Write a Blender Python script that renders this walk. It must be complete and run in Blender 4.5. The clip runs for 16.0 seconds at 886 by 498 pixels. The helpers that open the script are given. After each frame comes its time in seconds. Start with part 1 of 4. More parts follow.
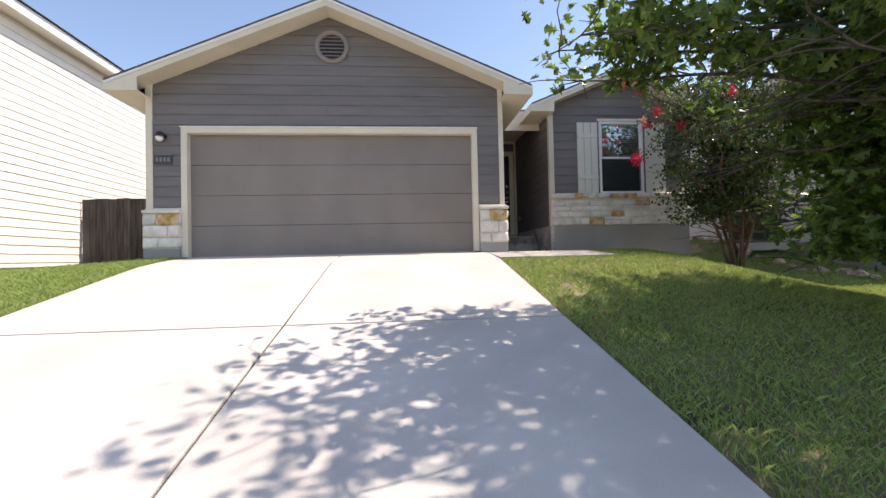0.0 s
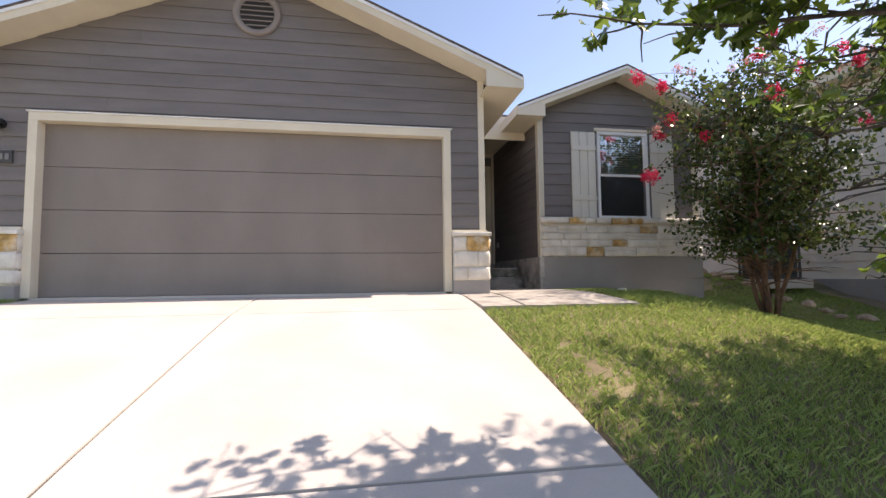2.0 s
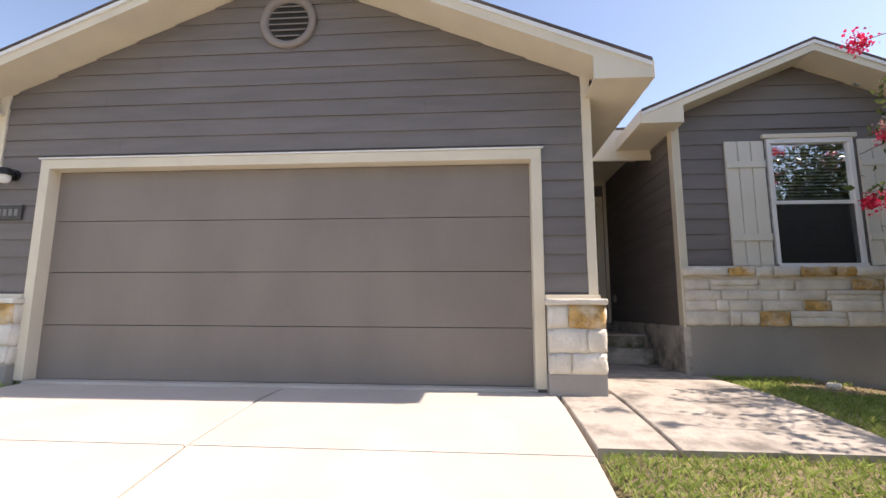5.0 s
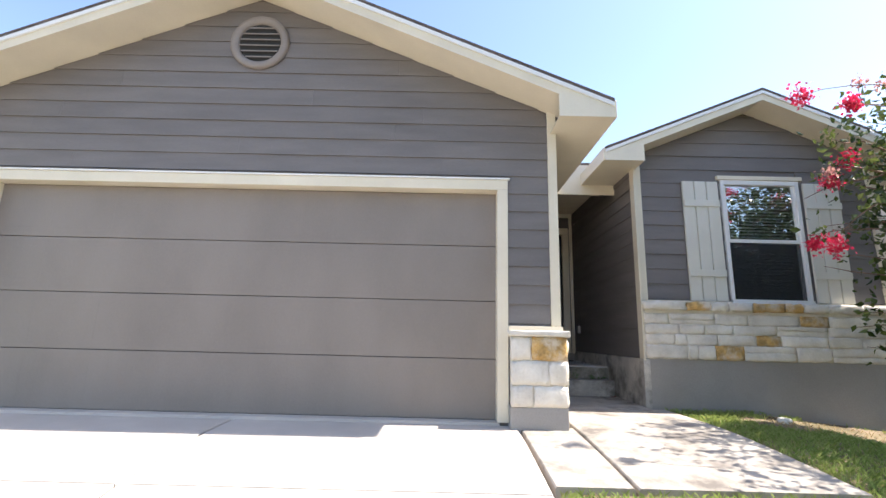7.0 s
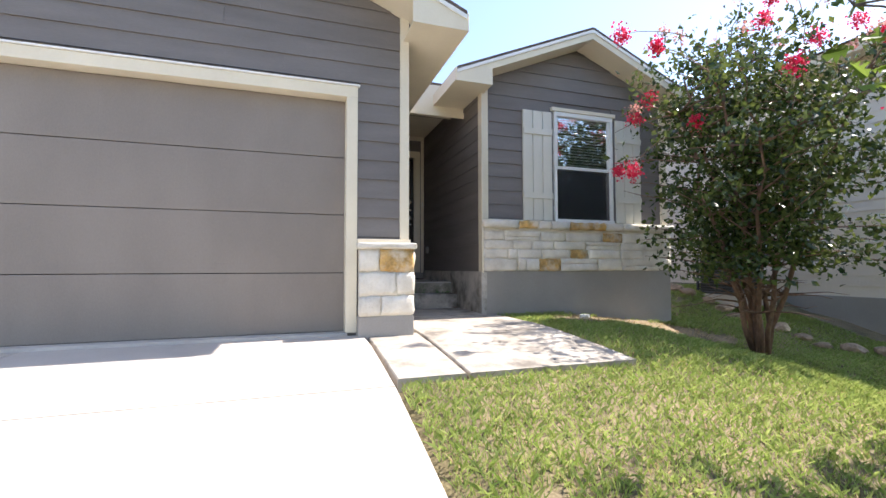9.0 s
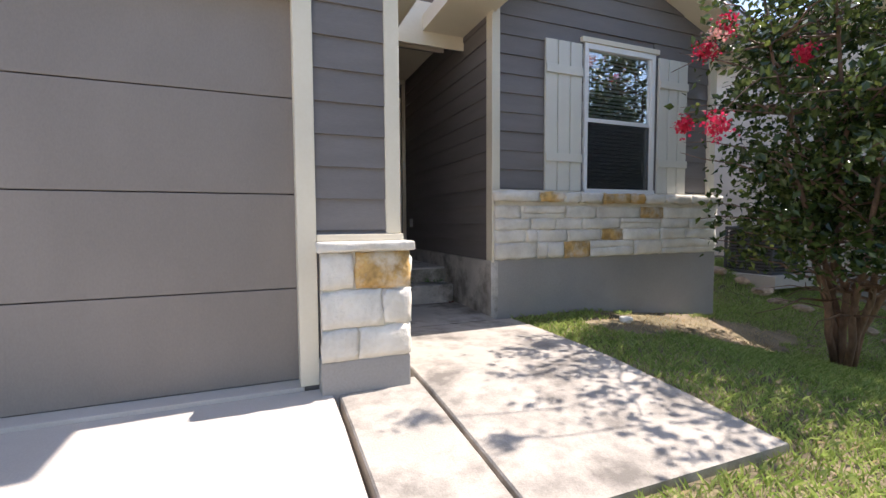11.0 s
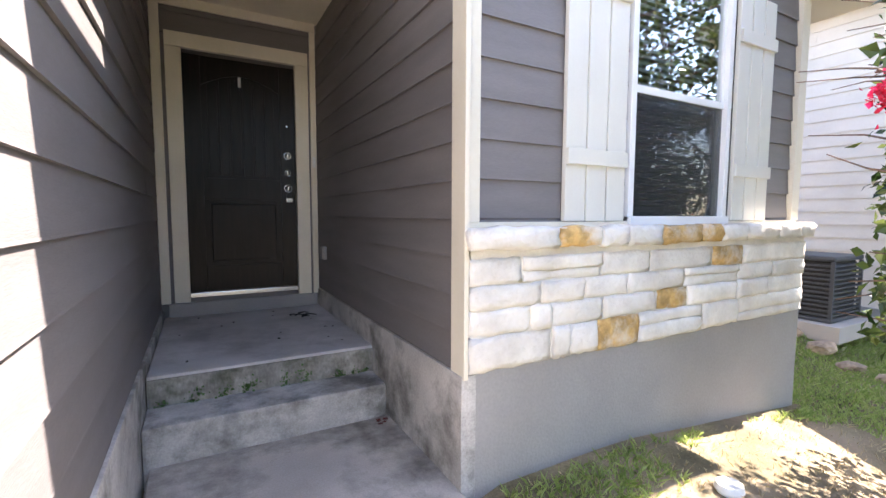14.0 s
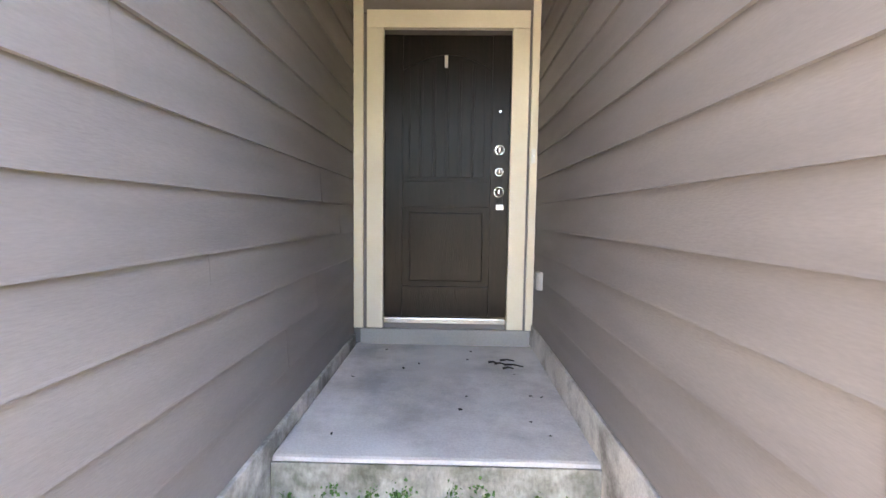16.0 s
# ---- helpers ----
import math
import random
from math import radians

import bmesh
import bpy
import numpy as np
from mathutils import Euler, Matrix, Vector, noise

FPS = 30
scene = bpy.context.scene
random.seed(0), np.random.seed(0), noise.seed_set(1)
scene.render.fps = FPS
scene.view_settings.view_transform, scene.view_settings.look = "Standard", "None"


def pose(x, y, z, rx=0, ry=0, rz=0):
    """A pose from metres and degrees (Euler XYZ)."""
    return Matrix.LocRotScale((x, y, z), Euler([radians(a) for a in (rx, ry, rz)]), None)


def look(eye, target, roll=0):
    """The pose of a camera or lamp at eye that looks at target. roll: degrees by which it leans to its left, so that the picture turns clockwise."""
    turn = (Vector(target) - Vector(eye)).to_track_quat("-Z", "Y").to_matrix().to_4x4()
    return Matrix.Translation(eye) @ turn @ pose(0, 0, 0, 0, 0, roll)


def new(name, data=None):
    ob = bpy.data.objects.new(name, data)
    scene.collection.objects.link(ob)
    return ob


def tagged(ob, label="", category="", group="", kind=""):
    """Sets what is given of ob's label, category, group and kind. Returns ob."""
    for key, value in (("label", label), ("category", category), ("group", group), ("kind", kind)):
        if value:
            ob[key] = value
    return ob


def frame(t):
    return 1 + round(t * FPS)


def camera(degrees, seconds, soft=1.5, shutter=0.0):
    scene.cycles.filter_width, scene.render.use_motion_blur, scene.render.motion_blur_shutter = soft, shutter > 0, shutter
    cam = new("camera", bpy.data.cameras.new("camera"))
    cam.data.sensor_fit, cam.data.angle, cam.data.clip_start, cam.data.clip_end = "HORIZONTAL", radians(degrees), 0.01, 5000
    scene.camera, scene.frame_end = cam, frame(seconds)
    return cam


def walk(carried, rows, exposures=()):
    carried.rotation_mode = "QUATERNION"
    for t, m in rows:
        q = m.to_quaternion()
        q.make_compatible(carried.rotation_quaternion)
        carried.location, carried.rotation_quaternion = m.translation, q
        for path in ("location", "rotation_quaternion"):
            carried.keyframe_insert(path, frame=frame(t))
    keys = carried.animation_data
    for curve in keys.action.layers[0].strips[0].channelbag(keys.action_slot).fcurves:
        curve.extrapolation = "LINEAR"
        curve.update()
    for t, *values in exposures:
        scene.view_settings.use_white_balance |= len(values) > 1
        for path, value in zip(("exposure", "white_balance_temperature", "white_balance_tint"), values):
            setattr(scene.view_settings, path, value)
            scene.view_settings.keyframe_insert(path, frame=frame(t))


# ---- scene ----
cam = camera(90.1, 16.0)
EXPOSE = [(0, 0.85, 6900, 16), (1.5, 0.9, 7150, 19), (3, 0.87, 7350, 21), (4.5, 0.88, 7350, 21), (7, 1.45, 6700, 14), (9, 1.45, 6700, 14), (11.5, 1.1, 6600, 18),
          (12, 1.25, 6700, 20), (12.5, 1.55, 6700, 20), (13, 1.95, 6650, 20), (13.5, 2.45, 6700, 20), (14, 2.8, 6700, 20), (14.5, 3.0, 6700, 20), (15, 3.3, 6800, 18),
          (15.5, 3.9, 7000, 18), (16, 4.7, 7150, 17.5)]
PATH = [
    (0, (-1.389, -7.928, -0.09), (-1.207, -5.937, -0.05), -1.3),
    (0.5, (-1.313, -7.424, -0.038), (-1.067, -5.44, -0.002), -0.2),
    (1, (-1.209, -6.941, 0.06), (-0.907, -4.965, 0.126), 0.9),
    (1.5, (-1.197, -6.443, 0.165), (-0.815, -4.482, 0.257), -0.2),
    (2, (-1.101, -5.944, 0.222), (-0.775, -3.975, 0.347), -0.6),
    (2.5, (-0.97, -5.549, 0.3), (-0.574, -3.592, 0.423), -0.9),
    (3, (-0.821, -5.108, 0.419), (-0.409, -3.152, 0.478), -1.4),
    (3.5, (-0.636, -4.726, 0.527), (-0.462, -2.74, 0.683), 1.3),
    (4, (-0.593, -4.452, 0.647), (-0.638, -2.459, 0.805), 0.1),
    (4.5, (-0.623, -4.208, 0.676), (-0.712, -2.219, 0.872), -0.3),
    (4.7, (-0.627, -4.165, 0.695), (-0.765, -2.183, 0.923), -0.1),
    (6.8, (-0.606, -4.12, 0.755), (-0.749, -2.163, 1.145), 1.5),
    (7, (-0.58, -4.117, 0.75), (-0.595, -2.154, 1.137), 1.4),
    (7.5, (-0.551, -4.106, 0.718), (-0.247, -2.169, 1.111), 1.2),
    (8, (-0.542, -4.112, 0.683), (0.007, -2.225, 1.054), 1.0),
    (8.5, (-0.531, -4.093, 0.639), (0.089, -2.204, 0.855), 0.4),
    (9, (-0.522, -4.055, 0.6), (0.109, -2.159, 0.683), -0.1),
    (9.2, (-0.532, -3.985, 0.579), (0.086, -2.083, 0.582), -0.7),
    (11.3, (-0.207, -2.284, 0.994), (0.562, -0.441, 0.879), 0.2),
    (11.5, (-0.174, -2.124, 1.039), (0.602, -0.283, 0.947), 0.8),
    (12, (-0.122, -1.709, 1.122), (0.886, 0.017, 1.043), -1.5),
    (12.5, (0.021, -1.341, 1.141), (1.284, 0.204, 1.011), -2.0),
    (13, (0.257, -1.055, 1.244), (1.577, 0.438, 1.069), -0.1),
    (13.5, (0.495, -0.684, 1.293), (1.807, 0.823, 1.199), -0.5),
    (14, (0.76, -0.407, 1.286), (1.72, 1.341, 1.13), 0.2),
    (14.5, (0.916, -0.169, 1.288), (1.435, 1.755, 1.111), 1.6),
    (15, (1.028, 0.152, 1.311), (1.322, 2.124, 1.149), 1.0),
    (15.5, (1.069, 0.445, 1.315), (1.233, 2.425, 1.091), 0.3),
    (16, (1.177, 0.779, 1.346), (1.138, 2.773, 1.199), 0.8),
]
walk(cam, [(t, look(eye, target, roll)) for t, eye, target, roll in PATH], EXPOSE)

# ---- light ----
SUN_DIR = Vector((0.735, 0.04, 1.0)).normalized()
world = bpy.data.worlds.new("sky")
scene.world = world
world.use_nodes = True
wn = world.node_tree
sky = wn.nodes.new("ShaderNodeTexSky")
sky.sky_type, sky.sun_disc = "NISHITA", False
sky.sun_elevation, sky.sun_rotation = math.asin(SUN_DIR.z), radians(87)
sky.air_density, sky.dust_density = 1.0, 0.6
bgn = wn.nodes["Background"]
bgn.inputs["Strength"].default_value = 0.138
wn.links.new(sky.outputs[0], bgn.inputs[0])
sun = new("sun", bpy.data.lights.new("sun", "SUN"))
sun.data.energy, sun.data.angle, sun.data.color = 3.9, radians(0.53), (1.0, 0.95, 0.87)
sun.matrix_world = look(SUN_DIR * 40, (0, 0, 0))

# ---- materials ----
def mat(name, base, rough=0.6, metal=0.0, var=0.12, scale=3.0, fine=60.0, bump=0.15, per_object=0.0, tint=None,
        stretch=(1, 1, 1), spec=0.4, stain=0.0, stain_scale=0.7, stain_col=(0.05, 0.045, 0.04)):
    m = bpy.data.materials.new(name)
    m.use_nodes = True
    nt = m.node_tree
    b = nt.nodes["Principled BSDF"]
    b.inputs["Roughness"].default_value = rough
    b.inputs["Metallic"].default_value = metal
    b.inputs["Specular IOR Level"].default_value = spec
    tc = nt.nodes.new("ShaderNodeTexCoord")
    mp = nt.nodes.new("ShaderNodeMapping")
    mp.inputs["Scale"].default_value = stretch
    nt.links.new(tc.outputs["Object"], mp.inputs[0])
    n1 = nt.nodes.new("ShaderNodeTexNoise")
    n1.inputs["Scale"].default_value, n1.inputs["Detail"].default_value = scale, 5
    n2 = nt.nodes.new("ShaderNodeTexNoise")
    n2.inputs["Scale"].default_value, n2.inputs["Detail"].default_value = fine, 4
    nt.links.new(mp.outputs[0], n1.inputs[0])
    nt.links.new(mp.outputs[0], n2.inputs[0])
    ramp = nt.nodes.new("ShaderNodeValToRGB")
    lo = tint or tuple(c * (1 - 2.2 * var) for c in base)
    ramp.color_ramp.elements[0].color = (*lo, 1)
    ramp.color_ramp.elements[1].color = (*[min(1, c * (1 + var)) for c in base], 1)
    ramp.color_ramp.elements[0].position, ramp.color_ramp.elements[1].position = 0.28, 0.66
    nt.links.new(n1.outputs[0], ramp.inputs[0])
    mx = nt.nodes.new("ShaderNodeMix")
    mx.data_type, mx.blend_type = "RGBA", "OVERLAY"
    mx.inputs[0].default_value = min(1, var * 2.2)
    nt.links.new(ramp.outputs[0], mx.inputs[6])
    nt.links.new(n2.outputs[0], mx.inputs[7])
    col = mx.outputs[2]
    if stain:
        n3 = nt.nodes.new("ShaderNodeTexNoise")
        n3.inputs["Scale"].default_value, n3.inputs["Detail"].default_value, n3.inputs["Roughness"].default_value = stain_scale, 8, 0.65
        nt.links.new(tc.outputs["Object"], n3.inputs[0])
        mr = nt.nodes.new("ShaderNodeMapRange")
        mr.inputs[1].default_value, mr.inputs[2].default_value, mr.inputs[4].default_value = 0.46, 0.66, stain
        nt.links.new(n3.outputs[0], mr.inputs[0])
        m3 = nt.nodes.new("ShaderNodeMix")
        m3.data_type = "RGBA"
        nt.links.new(mr.outputs[0], m3.inputs[0])
        nt.links.new(col, m3.inputs[6])
        m3.inputs[7].default_value = (*stain_col, 1)
        col = m3.outputs[2]
    if per_object:
        oi = nt.nodes.new("ShaderNodeObjectInfo")
        mr = nt.nodes.new("ShaderNodeMapRange")
        mr.inputs[3].default_value, mr.inputs[4].default_value = 1 - per_object, 1 + per_object
        nt.links.new(oi.outputs["Random"], mr.inputs[0])
        hs = nt.nodes.new("ShaderNodeHueSaturation")
        nt.links.new(mr.outputs[0], hs.inputs["Value"])
        nt.links.new(col, hs.inputs["Color"])
        col = hs.outputs[0]
    nt.links.new(col, b.inputs["Base Color"])
    if bump:
        bp = nt.nodes.new("ShaderNodeBump")
        bp.inputs["Strength"].default_value, bp.inputs["Distance"].default_value = bump, 0.01
        nt.links.new(n2.outputs[0], bp.inputs["Height"])
        nt.links.new(bp.outputs[0], b.inputs["Normal"])
    return m


def leafy(name, a, b_, trans=0.45, rough=0.35):
    m = bpy.data.materials.new(name)
    m.use_nodes = True
    nt = m.node_tree
    p = nt.nodes["Principled BSDF"]
    p.inputs["Roughness"].default_value = rough
    p.inputs["Specular IOR Level"].default_value = 0.5
    geo = nt.nodes.new("ShaderNodeNewGeometry")
    ramp = nt.nodes.new("ShaderNodeValToRGB")
    ramp.color_ramp.elements[0].color, ramp.color_ramp.elements[1].color = (*a, 1), (*b_, 1)
    nt.links.new(geo.outputs["Random Per Island"], ramp.inputs[0])
    nt.links.new(ramp.outputs[0], p.inputs["Base Color"])
    tr = nt.nodes.new("ShaderNodeBsdfTranslucent")
    hs = nt.nodes.new("ShaderNodeHueSaturation")
    hs.inputs["Value"].default_value, hs.inputs["Hue"].default_value = 1.7, 0.485
    nt.links.new(ramp.outputs[0], hs.inputs["Color"])
    nt.links.new(hs.outputs[0], tr.inputs[0])
    mix = nt.nodes.new("ShaderNodeMixShader")
    mix.inputs[0].default_value = trans
    nt.links.new(p.outputs[0], mix.inputs[1])
    nt.links.new(tr.outputs[0], mix.inputs[2])
    nt.links.new(mix.outputs[0], nt.nodes["Material Output"].inputs[0])
    return m


M_SIDING = mat("grey_fibre_siding", (0.19, 0.172, 0.165), 0.62, var=0.06, scale=1.5, fine=40, bump=0.12, per_object=0.05, stretch=(1, 1, 6))
M_PORCH_SIDING = M_SIDING
M_GARAGE = mat("taupe_garage_paint", (0.245, 0.21, 0.185), 0.5, var=0.05, scale=1.2, fine=90, bump=0.08, stretch=(1.6, 1.6, 0.8))
M_TRIM = mat("cream_trim_paint", (0.76, 0.69, 0.55), 0.5, var=0.04, scale=2, fine=50, bump=0.08)
M_SHUTTER = mat("pale_shutter_paint", (0.70, 0.68, 0.60), 0.5, var=0.03, scale=2, fine=80, bump=0.06)
M_VINYL = mat("white_vinyl", (0.82, 0.82, 0.80), 0.35, var=0.02, bump=0.0)
M_CONC = mat("driveway_concrete", (0.56, 0.51, 0.46), 0.85, var=0.06, scale=1.1, fine=120, bump=0.2, stain=0.22, stain_scale=0.9, stain_col=(0.40, 0.36, 0.32))
M_WALK = mat("walkway_concrete", (0.50, 0.45, 0.39), 0.85, var=0.1, scale=2.2, fine=110, bump=0.25, stain=0.85, stain_scale=2.1, stain_col=(0.13, 0.115, 0.10))
M_STEP = mat("stained_step_concrete", (0.54, 0.51, 0.47), 0.85, var=0.14, scale=3, fine=90, bump=0.35, stain=0.8, stain_scale=3.2, stain_col=(0.09, 0.085, 0.07))
M_PORCH = mat("worn_porch_concrete", (0.56, 0.53, 0.50), 0.7, var=0.1, scale=2.5, fine=90, bump=0.25, stain=0.6, stain_scale=2.2, stain_col=(0.24, 0.22, 0.20))
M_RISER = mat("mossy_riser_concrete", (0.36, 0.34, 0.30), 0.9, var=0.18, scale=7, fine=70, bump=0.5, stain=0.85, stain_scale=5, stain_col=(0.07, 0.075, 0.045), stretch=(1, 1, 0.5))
M_PARGE = mat("grey_parging", (0.33, 0.315, 0.30), 0.85, var=0.06, scale=1.3, fine=70, bump=0.3, stain=0.3, stain_scale=1.1, stain_col=(0.42, 0.38, 0.34))
M_STONE = mat("cream_limestone", (0.79, 0.745, 0.67), 0.8, var=0.1, scale=5, fine=38, bump=0.8, per_object=0.10, stain=0.3, stain_scale=4, stain_col=(0.70, 0.60, 0.46))
M_OCHRE = mat("ochre_limestone", (0.58, 0.36, 0.13), 0.8, var=0.2, scale=9, fine=45, bump=0.5, per_object=0.1, stain=0.9, stain_scale=6, stain_col=(0.72, 0.64, 0.52))
M_MORTAR = mat("pale_mortar", (0.73, 0.68, 0.59), 0.9, var=0.08, scale=6, fine=80, bump=0.4)
M_ROOF = mat("brown_shingle", (0.13, 0.10, 0.085), 0.9, var=0.2, scale=8, fine=60, bump=0.5)
M_DOOR = mat("black_stained_door", (0.010, 0.007, 0.006), 0.3, var=0.3, scale=4, fine=30, bump=0.3, stretch=(9, 9, 0.7), spec=0.28)
M_STEEL = mat("satin_nickel", (0.72, 0.72, 0.70), 0.25, metal=1.0, var=0.03, bump=0.0)
M_BLACK = mat("black_metal", (0.02, 0.02, 0.02), 0.4, var=0.1, bump=0.05)
# near black for insides behind openings; their shade is put into the colour
M_DARK = mat("shade_dark_interior", (0.05, 0.05, 0.05), 0.9, var=0.1, bump=0.0)
M_VENT = mat("vent_taupe_paint", (0.27, 0.235, 0.215), 0.6, var=0.05, bump=0.08)
M_WHITEWALL = mat("cream_white_siding", (0.80, 0.75, 0.66), 0.6, var=0.03, scale=2, fine=40, bump=0.1, per_object=0.02)
M_BEIGE = mat("beige_siding", (0.74, 0.66, 0.56), 0.6, var=0.04, scale=2, fine=40, bump=0.1, per_object=0.03)
M_FENCE = mat("weathered_fence_wood", (0.085, 0.07, 0.062), 0.85, var=0.3, scale=3, fine=40, bump=0.4, per_object=0.25, stretch=(6, 6, 0.5))
M_BARK = mat("crape_bark", (0.22, 0.13, 0.085), 0.75, var=0.25, scale=9, fine=50, bump=0.5, stretch=(1, 1, 0.3))
M_OAKBARK = mat("oak_bark", (0.10, 0.085, 0.07), 0.9, var=0.3, scale=9, fine=40, bump=0.8, stretch=(1, 1, 0.3))
M_ROCK = mat("border_rock", (0.45, 0.33, 0.23), 0.85, var=0.25, scale=4, fine=30, bump=0.5, per_object=0.2)
M_AC = mat("grey_ac_steel", (0.075, 0.08, 0.085), 0.5, var=0.08, bump=0.05)
M_JOINT = mat("joint_grit", (0.13, 0.12, 0.11), 0.95, var=0.2, scale=9, fine=90, bump=0.4)
M_PLAQUE = mat("slate_plaque", (0.07, 0.07, 0.072), 0.6, var=0.15, bump=0.2)
M_PLAQUETEXT = mat("plaque_marks", (0.22, 0.215, 0.21), 0.6, var=0.05, bump=0.0)
M_CAP = mat("white_plastic", (0.75, 0.73, 0.68), 0.5, var=0.05, bump=0.05)
M_AMBER = mat("amber_glass", (0.75, 0.50, 0.14), 0.15, var=0.1, scale=12, bump=0.2)
M_GLOBE = mat("frosted_glass", (0.85, 0.85, 0.83), 0.15, var=0.03, bump=0.0)
M_ASPHALT = mat("street_asphalt", (0.05, 0.05, 0.05), 0.9, var=0.15, scale=3, fine=80, bump=0.3)
M_LEAFDEAD = mat("dead_leaf", (0.16, 0.035, 0.025), 0.6, var=0.3, scale=20, bump=0.1)
M_TWIG = mat("dark_twig", (0.02, 0.018, 0.015), 0.8, var=0.2, bump=0.2)
M_SOIL = mat("lawn_soil", (0.20, 0.165, 0.09), 0.95, var=0.3, scale=2.0, fine=70, bump=0.6, stain=0.7, stain_scale=1.3, stain_col=(0.36, 0.265, 0.19))
M_GRASS = leafy("grass_blade", (0.15, 0.24, 0.045), (0.35, 0.42, 0.14), 0.36, 0.55)
M_DRYGRASS = leafy("dry_grass_blade", (0.36, 0.29, 0.15), (0.52, 0.42, 0.25), 0.35, 0.6)
M_MOSS = leafy("moss_weed", (0.05, 0.12, 0.03), (0.08, 0.17, 0.04), 0.3, 0.6)
M_MYRTLE = leafy("myrtle_leaf", (0.014, 0.034, 0.009), (0.12, 0.16, 0.042), 0.24, 0.2)
M_OAK = leafy("oak_leaf", (0.045, 0.09, 0.015), (0.17, 0.26, 0.045), 0.36, 0.35)
M_FLOWER = leafy("pink_red_petal", (0.50, 0.008, 0.03), (0.78, 0.05, 0.10), 0.25, 0.6)
M_FADED = leafy("faded_bloom", (0.45, 0.20, 0.18), (0.60, 0.36, 0.28), 0.3, 0.6)

M_GLASS = bpy.data.materials.new("window_glass")
M_GLASS.use_nodes = True
gt = M_GLASS.node_tree
gt.nodes.remove(gt.nodes["Principled BSDF"])
g1, g2 = gt.nodes.new("ShaderNodeBsdfTransparent"), gt.nodes.new("ShaderNodeBsdfGlossy")
g1.inputs[0].default_value = (0.85, 0.9, 0.88, 1)
g2.inputs["Roughness"].default_value = 0.02
gm = gt.nodes.new("ShaderNodeMixShader")
gm.inputs[0].default_value = 0.42
gt.links.new(g1.outputs[0], gm.inputs[1])
gt.links.new(g2.outputs[0], gm.inputs[2])
gt.links.new(gm.outputs[0], gt.nodes["Material Output"].inputs[0])

M_SCREEN = bpy.data.materials.new("insect_mesh")
M_SCREEN.use_nodes = True
st_ = M_SCREEN.node_tree
sp = st_.nodes["Principled BSDF"]
sp.inputs["Base Color"].default_value, sp.inputs["Roughness"].default_value = (0.03, 0.03, 0.032, 1), 0.5
s1, s2 = st_.nodes.new("ShaderNodeBsdfTransparent"), st_.nodes.new("ShaderNodeMixShader")
s2.inputs[0].default_value = 0.45
st_.links.new(s1.outputs[0], s2.inputs[1])
st_.links.new(sp.outputs[0], s2.inputs[2])
st_.links.new(s2.outputs[0], st_.nodes["Material Output"].inputs[0])

# ---- builders ----
R = random.Random(5)


def link(name, bm, material, parent=None, label="", smooth=False):
    me = bpy.data.meshes.new(name)
    bmesh.ops.recalc_face_normals(bm, faces=bm.faces)
    bm.to_mesh(me)
    bm.free()
    me.materials.append(material)
    if smooth:
        for p in me.polygons:
            p.use_smooth = True
    ob = new(name, me)
    if parent:
        ob.parent = parent
    if label:
        ob["label"] = label
    return ob


part = link


def box(bm, x0, x1, y0, y1, z0, z1, bevel=0.0):
    r = bmesh.ops.create_cube(bm, size=1)["verts"]
    for v in r:
        v.co = Vector((x0 + (v.co.x + 0.5) * (x1 - x0), y0 + (v.co.y + 0.5) * (y1 - y0), z0 + (v.co.z + 0.5) * (z1 - z0)))
    if bevel:
        es = list({e for v in r for e in v.link_edges})
        bmesh.ops.bevel(bm, geom=es, offset=bevel, segments=2, affect="EDGES", profile=0.6)
    return bm


def bx(*a, bevel=0.004):
    return box(bmesh.new(), *a, bevel=bevel)


def prism(pts, depth):
    """A closed prism: pts is a polygon of 3D points, pushed along depth."""
    bm = bmesh.new()
    a = [bm.verts.new(p) for p in pts]
    b = [bm.verts.new(Vector(p) + Vector(depth)) for p in pts]
    bm.faces.new(a)
    bm.faces.new(b[::-1])
    for i in range(len(a)):
        j = (i + 1) % len(a)
        bm.faces.new((a[i], b[i], b[j], a[j]))
    return bm


def cyl(bm, c, axis, r, h, seg=24, r2=None):
    q = Vector(axis).to_track_quat("Z", "Y").to_matrix().to_4x4()
    bmesh.ops.create_cone(bm, cap_ends=True, segments=seg, radius1=r, radius2=r if r2 is None else r2, depth=h, matrix=Matrix.Translation(c) @ q)
    return bm


def tube(bm, pts, r0, r1, seg=7):
    rings = []
    n = len(pts)
    for i, p in enumerate(pts):
        d = (Vector(pts[min(i + 1, n - 1)]) - Vector(pts[max(i - 1, 0)])).normalized()
        q = d.to_track_quat("Z", "Y")
        r = r0 + (r1 - r0) * i / (n - 1)
        rings.append([bm.verts.new(Vector(p) + q @ Vector((r * math.cos(a), r * math.sin(a), 0))) for a in [2 * math.pi * k / seg for k in range(seg)]])
    for i in range(n - 1):
        for k in range(seg):
            bm.faces.new((rings[i][k], rings[i][(k + 1) % seg], rings[i + 1][(k + 1) % seg], rings[i + 1][k]))
    bm.faces.new(rings[0][::-1])
    bm.faces.new(rings[-1])


def thing(name, label, category, group="", at=(0, 0, 0)):
    e = new(name)
    e.location = at
    return tagged(e, label, category, group)


def structure(name, bm, material, label=""):
    return tagged(link(name, bm, material), label, kind="structure")


